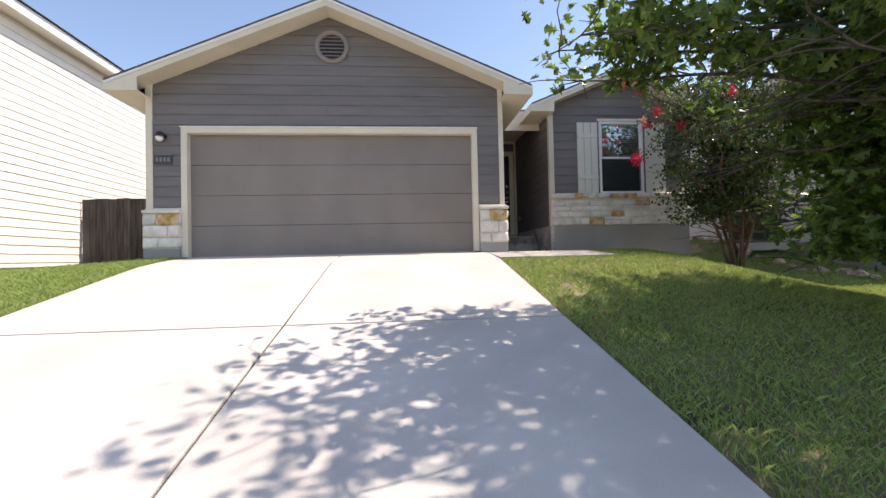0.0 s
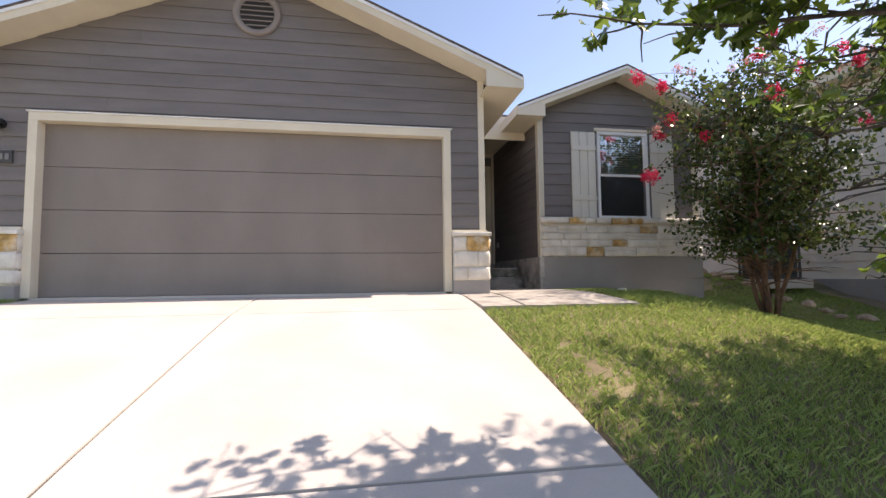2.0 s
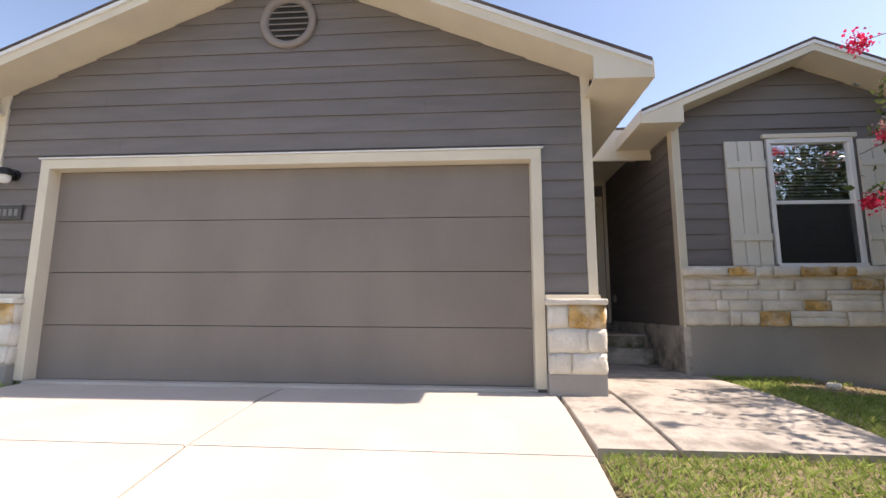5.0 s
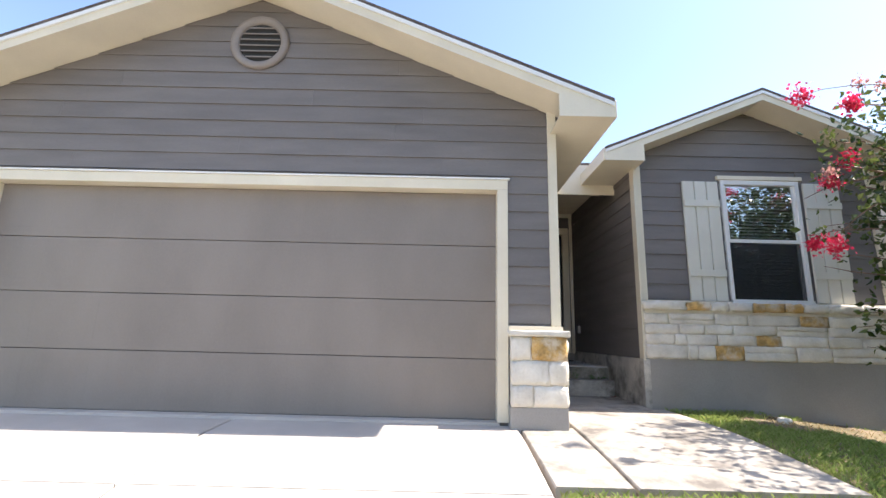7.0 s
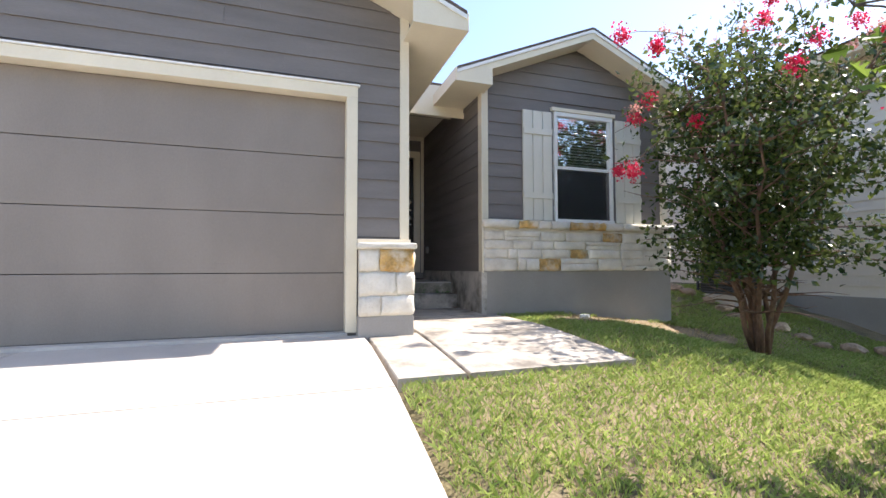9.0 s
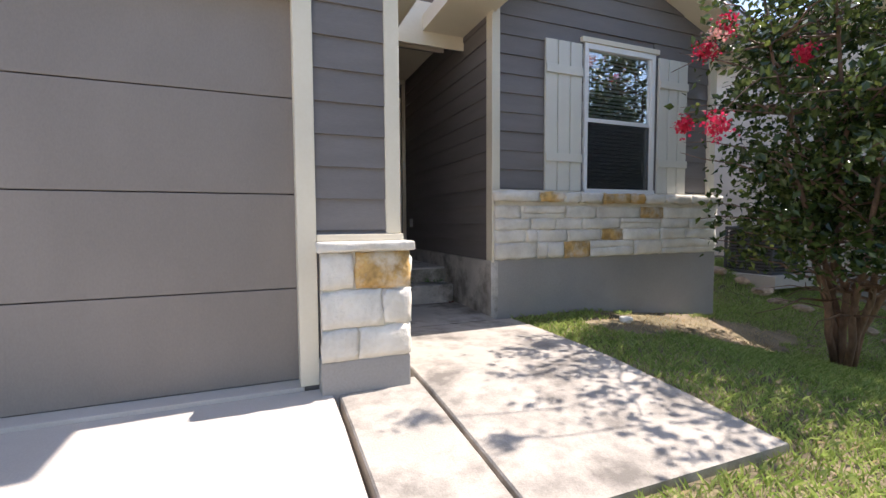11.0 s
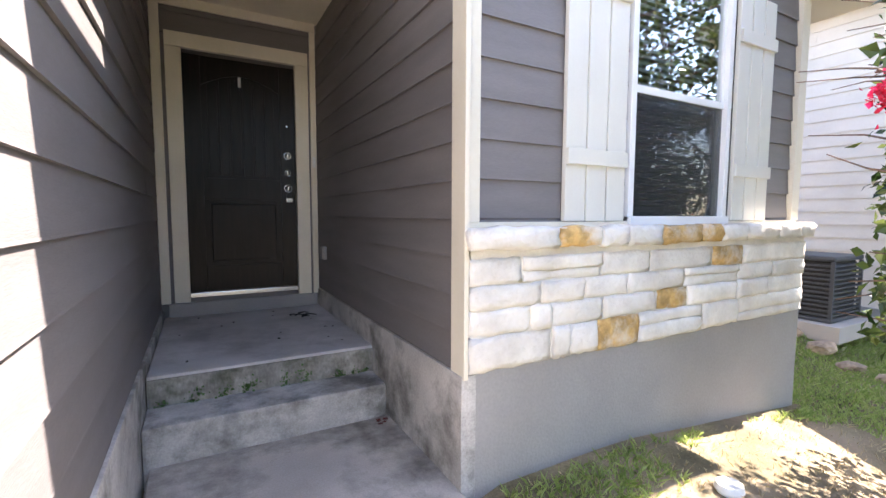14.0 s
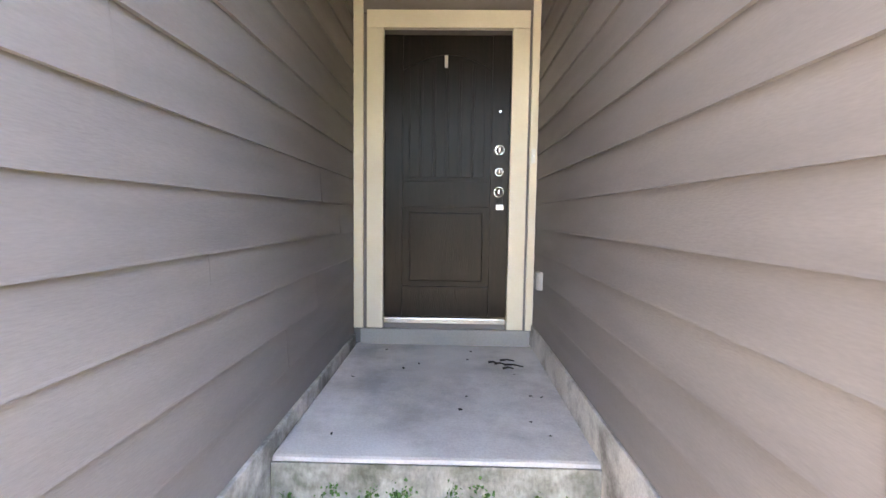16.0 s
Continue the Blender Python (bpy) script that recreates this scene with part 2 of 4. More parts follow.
def lap(parent, origin, u, n, z0, z1, spans, material, step=0.178, cut=3.66, first=None):
    """Lap siding boards on a vertical plane: origin + u*s + z, facing n. spans(z) gives the open stretches of s at a height."""
    o, u, n = Vector(origin), Vector(u), Vector(n)
    z = z0
    while z < z1 - 0.01:
        rise = first if first and z == z0 else step
        zt = min(z + rise, z1)
        sb, st = spans(z + 0.001), spans(zt - 0.001)
        if len(sb) != len(st):
            st = sb
        for (a, b), (c, d) in zip(sb, st):
            if b - a < 0.02:
                continue
            cuts = [a]
            pos = a + R.uniform(0.5, cut) if b - a > cut else b
            while pos < b - 0.3:
                cuts.append(pos)
                pos += cut
            cuts.append(b)
            for i in range(len(cuts) - 1):
                p, q = cuts[i] + (0.001 if i else 0), cuts[i + 1] - (0.001 if i < len(cuts) - 2 else 0)
                tp, tq = (c if i == 0 else p), (d if i == len(cuts) - 2 else q)
                if tq - tp < 0.01:
                    tp = tq = (tp + tq) / 2
                    tq += 0.01
                wob = R.uniform(-0.0015, 0.0015)
                prof = [(0.0, z - 0.004, p, q), (0.023 + wob, z - 0.004, p, q), (0.021 + wob, z + 0.004, p, q), (0.008, zt, tp, tq), (0.0, zt, tp, tq)]
                bm = bmesh.new()
                l = [bm.verts.new(o + u * a1 + n * dd + Vector((0, 0, zz))) for dd, zz, a1, b1 in prof]
                r = [bm.verts.new(o + u * b1 + n * dd + Vector((0, 0, zz))) for dd, zz, a1, b1 in prof]
                bm.faces.new(l)
                bm.faces.new(r[::-1])
                for k in range(5):
                    bm.faces.new((l[k], r[k], r[(k + 1) % 5], l[(k + 1) % 5]))
                part("plank", bm, material, parent)
        z += rise


def stone_piece(parent, c, u, n, w, h, d, material, rough=0.012, seed=0):
    """One rock-faced stone: c is the middle of its back face, u its width's way, n outward."""
    rr = random.Random(seed)
    u, n, up = Vector(u), Vector(n), Vector((0, 0, 1))
    bm = bmesh.new()
    nx, nz = 6, 4
    grid = []
    for j in range(nz + 1):
        row = []
        for i in range(nx + 1):
            s, t = i / nx - 0.5, j / nz - 0.5
            edge = i in (0, nx) or j in (0, nz)
            jx, jz = (rr.uniform(-1, 1) * rough * 0.5, rr.uniform(-1, 1) * rough * 0.5)
            dd = d + (rr.uniform(-1.0, -0.15) * rough if edge else rr.uniform(-0.4, 0.7) * rough)
            k = 0.985 if edge else 1.25
            row.append(bm.verts.new(Vector(c) + u * (s * w * (k if not edge or i in (0, nx) else 1.0) + jx) + up * (t * h * (k if not edge or j in (0, nz) else 1.0) + jz) + n * dd))
        grid.append(row)
    for j in range(nz):
        for i in range(nx):
            bm.faces.new((grid[j][i], grid[j][i + 1], grid[j + 1][i + 1], grid[j + 1][i]))
    ring = [grid[0][i] for i in range(nx + 1)] + [grid[j][nx] for j in range(1, nz + 1)] + [grid[nz][i] for i in range(nx - 1, -1, -1)] + [grid[j][0] for j in range(nz - 1, 0, -1)]
    back = [bm.verts.new(v.co - n * ((v.co - Vector(c)).dot(n))) for v in ring]
    for i in range(len(ring)):
        j = (i + 1) % len(ring)
        bm.faces.new((ring[i], back[i], back[j], ring[j]))
    bm.faces.new(back)
    return part("stone", bm, material, parent, smooth=True)


# ---- ground ----
def sm(a, b, t):
    t = min(1, max(0, (t - a) / (b - a)))
    return t * t * (3 - 2 * t)


def drive(y):
    if y > -0.3:
        return 0.0
    if y > -1.4:
        return 0.1 * (y + 0.3)
    if y > -10.5:
        return -0.11 + 0.198 * (y + 1.4)
    return -0.11 + 0.198 * (-9.1)


def lawn(x, y):
    h = drive(y)
    if x > 0:
        a = 0.24 - 0.14 * sm(0.0, 1.4, y) - 0.12 * sm(-1.0, -4.5, y)
        a -= 0.08 * sm(1.6, 3.5, y)
        h -= a * min(max(x - 2.9, 0), 2.2)
    else:
        h -= 0.12 * sm(-5.1, -7.5, x) * sm(-3, 0, y)
    return h - 0.035 + 0.3 * sm(1.3, 2.4, y) * sm(5.0, 6.3, x)


def axis(lo, hi, fine, out):
    v = list(np.arange(lo, hi + 1e-6, fine))
    g, a, b = fine, lo, hi
    while a > -out:
        g *= 1.5
        a -= g
        b += g
        v = [a] + v + [b]
    return v


xs, ys = axis(-9, 10, 0.25, 900), axis(-11, 6, 0.25, 900)
gv, gf = [], []
for y in ys:
    for x in xs:
        n = noise.noise((x * 0.9, y * 0.9, 0)) * 0.012
        gv.append((x, y, lawn(x, y) + n if not (-5.1 < x < 1.95 and y > -11 and y > (-1.2 if x > 0.0 else -11)) else lawn(x, y) - 0.08))
for j in range(len(ys) - 1):
    for i in range(len(xs) - 1):
        k = j * len(xs) + i
        gf.append((k, k + 1, k + 1 + len(xs), k + len(xs)))
me = bpy.data.meshes.new("ground")
me.from_pydata(gv, [], gf)
me.materials.append(M_SOIL)
for p in me.polygons:
    p.use_smooth = True
ground = tagged(new("ground", me), "lawn ground with thin soil patches", kind="structure")

# driveway slabs, cut by tooled joints
drv = tagged(link("pavement_drive", box(bmesh.new(), -5.05, 0.05, -11, -10.9, -2.2, -1.99), M_CONC), "pale concrete driveway rising to the garage", kind="structure")


def slab(name, x0, x1, ya, yb, zf, material, parent, gap=0.011, thick=0.12, ga=0.011, gb=0.011):
    bm = bmesh.new()
    n = max(1, int((yb - ya) / 0.35))
    rows = []
    for i in range(n + 1):
        y = ya + ga + (yb - ya - ga - gb) * i / n
        z = zf(y)
        lip = 0.006 if i in (0, n) else 0.0
        rows.append([bm.verts.new((x, y, zz)) for x, zz in ((x0 + gap, z - thick), (x0 + gap, z - 0.008 - lip), (x0 + gap + 0.008, z - lip), (x1 - gap - 0.008, z - lip), (x1 - gap, z - 0.008 - lip), (x1 - gap, z - thick))])
    for i in range(n):
        for k in range(6):
            bm.faces.new((rows[i][k], rows[i][(k + 1) % 6], rows[i + 1][(k + 1) % 6], rows[i + 1][k]))
    bm.faces.new(rows[0])
    bm.faces.new(rows[-1][::-1])
    return part(name, bm, material, parent)


for ya, yb in ((-10.9, -6.7), (-6.7, -4.03), (-4.03, -1.4), (-1.4, -0.02)):
    for x0, x1 in ((-5.05, -2.42), (-2.42, 0.07)):
        slab("concrete_slab", x0, x1, ya, yb, drive, M_CONC, drv, ga=0.004 if ya == -1.4 else 0.011, gb=0.004 if yb == -1.4 else 0.011)
slab("joint_filler", -2.45, -2.39, -10.85, -0.06, lambda y: drive(y) - 0.022, M_JOINT, drv, gap=0.0, thick=0.05)
for y in (-6.7, -4.03):
    slab("joint_filler", -5.04, 0.055, y - 0.03, y + 0.03, lambda q: drive(q) - 0.022, M_JOINT, drv, gap=0.0, thick=0.05, ga=0.0, gb=0.0)
apron = structure("garage_floor_lip", bx(-5.05, -0.08, -0.03, 0.5, -0.1, 0.018, bevel=0.006), M_CONC, "concrete lip under the garage door")
walkz = lambda y: min(0.0, 0.075 * (y + 0.1))
wk = structure("pavement_walk", bx(0.1, 1.8, 2.0, 2.1, -0.2, -0.15), M_WALK, "stained concrete walkway to the porch")
slab("concrete_slab", 0.08, 0.57, -1.32, -0.04, walkz, M_WALK, wk)
slab("concrete_slab", 0.57, 1.95, -1.32, 1.15, walkz, M_WALK, wk)
slab("concrete_slab", 0.48, 1.80, 1.15, 2.3, walkz, M_WALK, wk)
street = structure("road", bx(-60, 60, -22, -14.6, -2.3, -1.955, bevel=0), M_ASPHALT, "dark asphalt street")

# ---- garage ----
GX0, GX1, GPX = -5.68, 0.45, -2.6
SL = 0.416


def gtop(x):
    return 4.22 - SL * abs(x - GPX)


bm = prism([(GX0, 0.0, -0.4), (-5.05, 0.0, -0.4), (-5.05, 0.0, 2.16), (-0.08, 0.0, 2.16), (-0.08, 0.0, -0.4), (GX1, 0.0, -0.4), (GX1, 0.0, gtop(GX1)), (GPX, 0.0, gtop(GPX)), (GX0, 0.0, gtop(GX0))], (0, 0.14, 0))
wall_g = structure("wall_garage_front", bm, M_SIDING, "grey lap-sided garage gable wall")


def spans_g(z):
    half = (4.22 - z) / SL
    a, b = max(GX0, GPX - half), min(GX1, GPX + half)
    if z < 2.2:
        return [(a, -5.13), (0.0, b)]
    return [(a, b)]


lap(wall_g, (0, 0, 0), (1, 0, 0), (0, -1, 0), 0.855, 4.2, spans_g, M_SIDING, step=0.177, first=0.03)
wall_gs = structure("wall_porch_west", bx(0.285, 0.425, 0.142, 4.2, -0.3, 3.1, bevel=0), M_SIDING, "grey lap-sided side wall of the garage")
lap(wall_gs, (0.425, 0, 0), (0, 1, 0), (1, 0, 0), 0.455, 3.0, lambda z: [(0.09, 4.08)], M_SIDING, step=0.193)
structure("plinth_west", bx(0.425, 0.462, 0.06, 4.07, -0.3, 0.448, bevel=0.006), M_STEP, "stained concrete footing under the siding")
structure("wall_garage_west", bx(GX0, GX0 + 0.14, 0.142, 8, -0.5, 3.0, bevel=0), M_SIDING, "grey garage side wall")
structure("wall_back", bx(GX0, 4.9, 8.0, 8.15, -0.5, 3.0, bevel=0), M_SIDING, "plain back wall")
structure("wall_garage_inner", bx(-5.5, 0.3, 0.9, 1.0, -0.3, 3.0, bevel=0), M_DARK, "dark inner wall behind the garage door")

gd = thing("garage_door", "closed taupe sectional garage door with embossed panels", "garage door", at=(0, 0, 0))
for k in range(4):
    z0 = 0.022 + k * 0.5325
    bm = bx(-5.04, -0.09, 0.10, 0.14, z0, z0 + 0.527, bevel=0.005)
    ob = part("section", bm, M_GARAGE, gd)
    for i in range(8):
        w = 4.95 / 8
        x = -5.04 + i * w
        part("panel", bx(x + 0.07, x + w - 0.07, 0.0994, 0.101, z0 + 0.09, z0 + 0.437, bevel=0.0005), M_GARAGE, ob)
part("bottom_seal", bx(-5.04, -0.09, 0.105, 0.135, 0.0185, 0.03, bevel=0.002), M_BLACK, gd, "black rubber seal")
tr = thing("garage_door_trim", "cream painted boards round the garage door", "door trim")
part("jamb", bx(-5.13, -5.03, -0.035, 0.14, 0.02, 2.15), M_TRIM, tr)
part("jamb", bx(-0.10, 0.0, -0.035, 0.14, 0.02, 2.15), M_TRIM, tr)
part("header", bx(-5.13, 0.0, -0.035, 0.14, 2.15, 2.25), M_TRIM, tr)
part("drip_cap", bx(-5.15, 0.02, -0.05, 0.0, 2.252, 2.268, bevel=0.003), M_VINYL, tr)
for x0, x1, nm in ((GX0 - 0.02, GX0 + 0.09, "corner_trim"), (GX1 - 0.055, GX1 + 0.03, "corner_trim")):
    tagged(link(nm, bx(x0, x1, -0.035, -0.001, 0.86, 2.99), M_TRIM), "cream corner board on the garage", "corner board", "garage corner boards")
tagged(link("corner_trim", bx(GX1 + 0.002, GX1 + 0.03, 0.0, 0.09, 0.46, 2.93), M_TRIM), "cream corner board facing the porch", "corner board", "garage corner boards")
for x0, x1 in ((GX0 - 0.02, -5.13), (0.0, 0.49)):
    tagged(link("sill_trim", bx(x0, x1, -0.06, 0.0, 0.822, 0.858), M_TRIM), "cream sill board over the stone base", "trim", "sill boards")


def pier(x0, x1, ya, yb, seed):
    p = thing("stone_pier", "cream and ochre limestone pier beside the garage door", "stone pier", "garage stone piers")
    part("core", bx(x0 + 0.014, x1 - 0.012, ya + 0.012, yb, -0.2, 0.80, bevel=0), M_MORTAR, p)
    part("base", bx(x0, x1, ya + 0.005, yb, -0.4, 0.17, bevel=0.012), M_PARGE, p, "grey parged foot")
    rows = [(0.175, 0.35, [0.40]), (0.354, 0.56, [0.68]), (0.564, 0.765, [0.36])]
    w = x1 - x0
    k = seed
    for z0, z1, cuts in rows:
        cs = [0] + cuts + [1]
        for a, b in zip(cs, cs[1:]):
            k += 1
            m = M_OCHRE if (z0 > 0.5 and b == 1) else M_STONE
            stone_piece(p, (x0 + w * (a + b) / 2, ya + 0.03, (z0 + z1) / 2), (1, 0, 0), (0, -1, 0), w * (b - a) - 0.004, z1 - z0 - 0.003, 0.04, m, 0.016, k)
        for s, xx in ((1, x1 - 0.02), (-1, x0 + 0.02)):
            k += 1
            if xx < -1 or s > 0:
                stone_piece(p, (xx, (ya + yb) / 2, (z0 + z1) / 2), (0, s, 0), (s, 0, 0), yb - ya - 0.02, z1 - z0 - 0.004, 0.03, M_STONE, 0.018, k)
    cap = bx(x0 - 0.012, x1 + 0.022, ya - 0.03, yb, 0.766, 0.82, bevel=0.014)
    bmesh.ops.subdivide_edges(cap, edges=[e for e in cap.edges if e.calc_length() > 0.1], cuts=9, use_grid_fill=True)
    for vv in cap.verts:
        q = vv.co * 11
        vv.co += Vector((noise.noise(q + Vector((7, 0, 0))) * 0.012, noise.noise(q) * 0.02 if vv.co.y < ya else 0, noise.noise(q + Vector((0, 5, 0))) * 0.012 if vv.co.z < 0.8 else 0))
    part("cap", cap, M_STONE, p, "pale rough stone cap", smooth=True)
    return p


pier(0.0, 0.50, -0.15, 0.07, 100)
pier(GX0 - 0.03, -5.13, -0.12, 0.10, 200)


def gable_roof(px, half, over, ztop, y0, y1, fascia, name, ret, side, wally):
    """Shingled gable roof with rake boards, soffits and boxed returns."""
    r = thing(name, "brown shingled gable roof with cream fascia and soffit", "roof")
    xe = half + over
    for s in (-1, 1):
        pts = [(px, y0, ztop), (px + s * xe, y0, ztop - SL * xe), (px + s * xe, y0, ztop - SL * xe - 0.03), (px, y0, ztop - 0.03)]
        ye = 1.95 if s == side else y1
        part("shingles", prism([Vector(p) + Vector((0, -0.02, 0)) for p in pts], (0, ye - y0, 0)), M_ROOF, r, "brown asphalt shingles")
        if s == side:
            hx = half - 0.1
            pts = [(px, ye, ztop), (px + s * hx, ye, ztop - SL * hx), (px + s * hx, ye, ztop - SL * hx - 0.03), (px, ye, ztop - 0.03)]
            part("shingles", prism(pts, (0, y1 - ye, 0)), M_ROOF, r, "brown asphalt shingles")
        pts = [(px, y0, ztop - 0.032), (px + s * xe, y0, ztop - SL * xe - 0.032), (px + s * xe, y0, ztop - SL * xe - fascia), (px, y0, ztop - fascia)]
        part("rake_board", prism(pts, (0, 0.025, 0)), M_TRIM, r)
        pts = [(px, y0, ztop - 0.034), (px + s * xe, y0, ztop - SL * xe - 0.034), (px + s * xe, y0, ztop - SL * xe - 0.075), (px, y0, ztop - 0.075)]
        part("shingle_mould", prism([Vector(p) + Vector((0, -0.018, 0)) for p in pts], (0, 0.017, 0)), M_VINYL, r)
        pts = [(px, y0 + 0.026, ztop - fascia + 0.02), (px + s * xe, y0 + 0.026, ztop - SL * xe - fascia + 0.02), (px + s * xe, y0 + 0.026, ztop - SL * xe - fascia + 0.005), (px, y0 + 0.026, ztop - fascia + 0.005)]
        part("soffit", prism(pts, (0, wally - y0 - 0.03, 0)), M_TRIM, r)
        ze = ztop - SL * xe
        xw = px + s * half
        xo = px + s * (xe + 0.001)
        a, b = sorted((xw, xo))
        part("eave_soffit", bx(a, b, y0 + 0.03, ye - 0.02, ze - fascia - 0.01, ze - fascia + 0.005, bevel=0), M_TRIM, r)
        a, b = sorted((xo, xo + s * 0.022))
        part("eave_fascia", bx(a, b, y0, ye - 0.02, ze - fascia - 0.012, ze - 0.01), M_TRIM, r)
        # boxed return: the triangle that closes the eave's end
        xi = px + s * (xe - ret)
        part("eave_return", prism([(xo, y0 - 0.004, ze - fascia - 0.012), (xi, y0 - 0.004, ze - fascia - 0.012), (xi, y0 - 0.004, ze - fascia + SL * ret + 0.01), (xo, y0 - 0.004, ze - 0.034)], (0, 0.03, 0)), M_TRIM, r)
        a, b = sorted((xi, xo))
        part("return_soffit", bx(a, b, y0 + 0.027, wally - 0.03, ze - fascia - 0.011, ze - fascia + 0.004, bevel=0), M_TRIM, r)
    return r


gable_roof(GPX, (GX1 - GX0) / 2, 0.46, 4.385, -0.40, 8.3, 0.165, "garage_roof", 0.50, 1, 0.0)

# round gable vent
v = thing("gable_vent", "round taupe louvred vent high in the gable", "vent")
bm = bmesh.new()
seg, prof = 40, ((0.30, 0.0), (0.30, -0.05), (0.285, -0.065), (0.24, -0.06), (0.215, -0.035), (0.215, 0.0))
rings = [[bm.verts.new((-2.56 + rr * math.cos(2 * math.pi * k / seg), yy, 3.69 + rr * math.sin(2 * math.pi * k / seg))) for k in range(seg)] for rr, yy in prof]
for i in range(len(prof)):
    for k in range(seg):
        a, b = rings[i], rings[(i + 1) % len(prof)]
        bm.faces.new((a[k], a[(k + 1) % seg], b[(k + 1) % seg], b[k]))
part("ring", bm, M_VENT, v, smooth=True)
# near-black disc stands in for the shade between the slats
part("backing", cyl(bmesh.new(), (-2.56, -0.026, 3.69), (0, 1, 0), 0.216, 0.004, 32), M_DARK, v, "dark disc for the shaded vent inside")
for k in range(6):
    z = 3.69 - 0.165 + k * 0.066
    hw = math.sqrt(max(0.001, 0.214 ** 2 - (z - 3.69) ** 2)) - 0.004
    part("slat", prism([(-2.56 - hw, -0.03, z + 0.010), (-2.56 - hw, -0.034, z + 0.016), (-2.56 - hw, -0.055, z - 0.008), (-2.56 - hw, -0.052, z - 0.014)], (2 * hw, 0, 0)), M_VENT, v)

# wall lamp and plaque
lm = thing("wall_lamp", "small black wall lamp with a clear round globe", "wall lamp")
part("back_plate", cyl(bmesh.new(), (-5.42, -0.03, 2.09), (0, 1, 0), 0.06, 0.03), M_BLACK, lm)
part("arm", bx(-5.435, -5.405, -0.11, -0.03, 2.10, 2.125), M_BLACK, lm)
bm = bmesh.new()
bmesh.ops.create_uvsphere(bm, u_segments=24, v_segments=14, radius=0.062, matrix=Matrix.Translation((-5.43, -0.12, 2.04)))
part("globe", bm, M_GLOBE, lm, "frosted glass globe", smooth=True)
part("shade", cyl(bmesh.new(), (-5.42, -0.12, 2.10), (0, 0, 1), 0.085, 0.07, 24, 0.05), M_BLACK, lm, "black metal hood")
pq = thing("address_plaque", "dark slate house-number plaque with worn marks", "plaque")
part("plate", bx(-5.56, -5.27, -0.045, -0.02, 1.615, 1.765, bevel=0.006), M_PLAQUE, pq)
for k in range(4):
    part("mark", bx(-5.53 + k * 0.062, -5.49 + k * 0.062, -0.049, -0.0445, 1.655, 1.725, bevel=0.001), M_PLAQUETEXT, pq)
part("rim", bx(-5.565, -5.265, -0.05, -0.02, 1.765, 1.776, bevel=0.002), M_PLAQUETEXT, pq)

# ---- front wing ----
WX0, WX1, WY = 1.81, 4.92, 1.38
WPX = (WX0 + WX1) / 2


def wtop(x):
    return 3.77 - SL * abs(x - WPX)


# wall with the window's opening cut through
wl, wr, wb, wt = 2.985, 3.895, 1.25, 2.79
bm = bmesh.new()
for pts in ([(WX0, WY, -0.6), (wl, WY, -0.6), (wl, WY, wtop(wl)), (WX0, WY, wtop(WX0))],
            [(wr, WY, -0.6), (WX1, WY, -0.6), (WX1, WY, wtop(WX1)), (wr, WY, wtop(wr))],
            [(wl, WY, -0.6), (wr, WY, -0.6), (wr, WY, wb), (wl, WY, wb)],
            [(wl, WY, wt), (wr, WY, wt), (wr, WY, wtop(wr)), (WPX, WY, wtop(WPX)), (wl, WY, wtop(wl))]):
    b2 = prism(pts, (0, 0.14, 0))
    tmp = bpy.data.meshes.new("tmp")
    b2.to_mesh(tmp)
    bm.from_mesh(tmp)
    b2.free()
    bpy.data.meshes.remove(tmp)
wall_w = structure("wall_wing_front", bm, M_SIDING, "grey lap-sided gable wall with a window")


def spans_w(z):
    half = (3.77 - z) / SL
    a, b = max(WX0, WPX - half), min(WX1, WPX + half)
    if wb - 0.1 < z < wt + 0.06:
        return [(a, wl - 0.05), (wr + 0.05, b)]
    return [(a, b)]


lap(wall_w, (0, WY, 0), (1, 0, 0), (0, -1, 0), 1.252, 3.75, spans_w, M_SIDING, step=0.188, first=0.02)
wall_e = structure("wall_porch_east", bx(WX0, WX0 + 0.14, WY + 0.142, 4.2, -0.5, 3.1, bevel=0), M_PORCH_SIDING, "grey-brown lap-sided porch wall")
lap(wall_e, (WX0, 0, 0), (0, 1, 0), (-1, 0, 0), 0.556, 3.02, lambda z: [(WY - 0.02, 4.08)], M_PORCH_SIDING)
structure("plinth_east", bx(WX0 - 0.03, WX0 + 0.05, 1.27, 4.07, -0.5, 0.545, bevel=0.006), M_STEP, "stained concrete footing under the porch wall")
structure("wall_wing_east", bx(WX1 - 0.14, WX1, WY + 0.142, 8, -0.7, 3.1, bevel=0), M_SIDING, "grey side wall of the wing")
for b, l in ((bx(WX0 - 0.025, WX0 + 0.0, WY - 0.12, WY + 0.0, 0.53, 3.0), "porch side"), (bx(WX0 + 0.001, WX0 + 0.10, WY - 0.05, WY - 0.001, 1.25, 3.05), "front"), (bx(WX1 - 0.09, WX1 + 0.02, WY - 0.05, WY - 0.001, 1.25, 3.05), "front")):
    tagged(link("corner_trim", b, M_TRIM), "cream corner board on the front wing", "corner board", "wing corner boards")
gable_roof(WPX, (WX1 - WX0) / 2, 0.46, 3.93, 1.0, 6.5, 0.16, "wing_roof", 0.48, -1, WY)

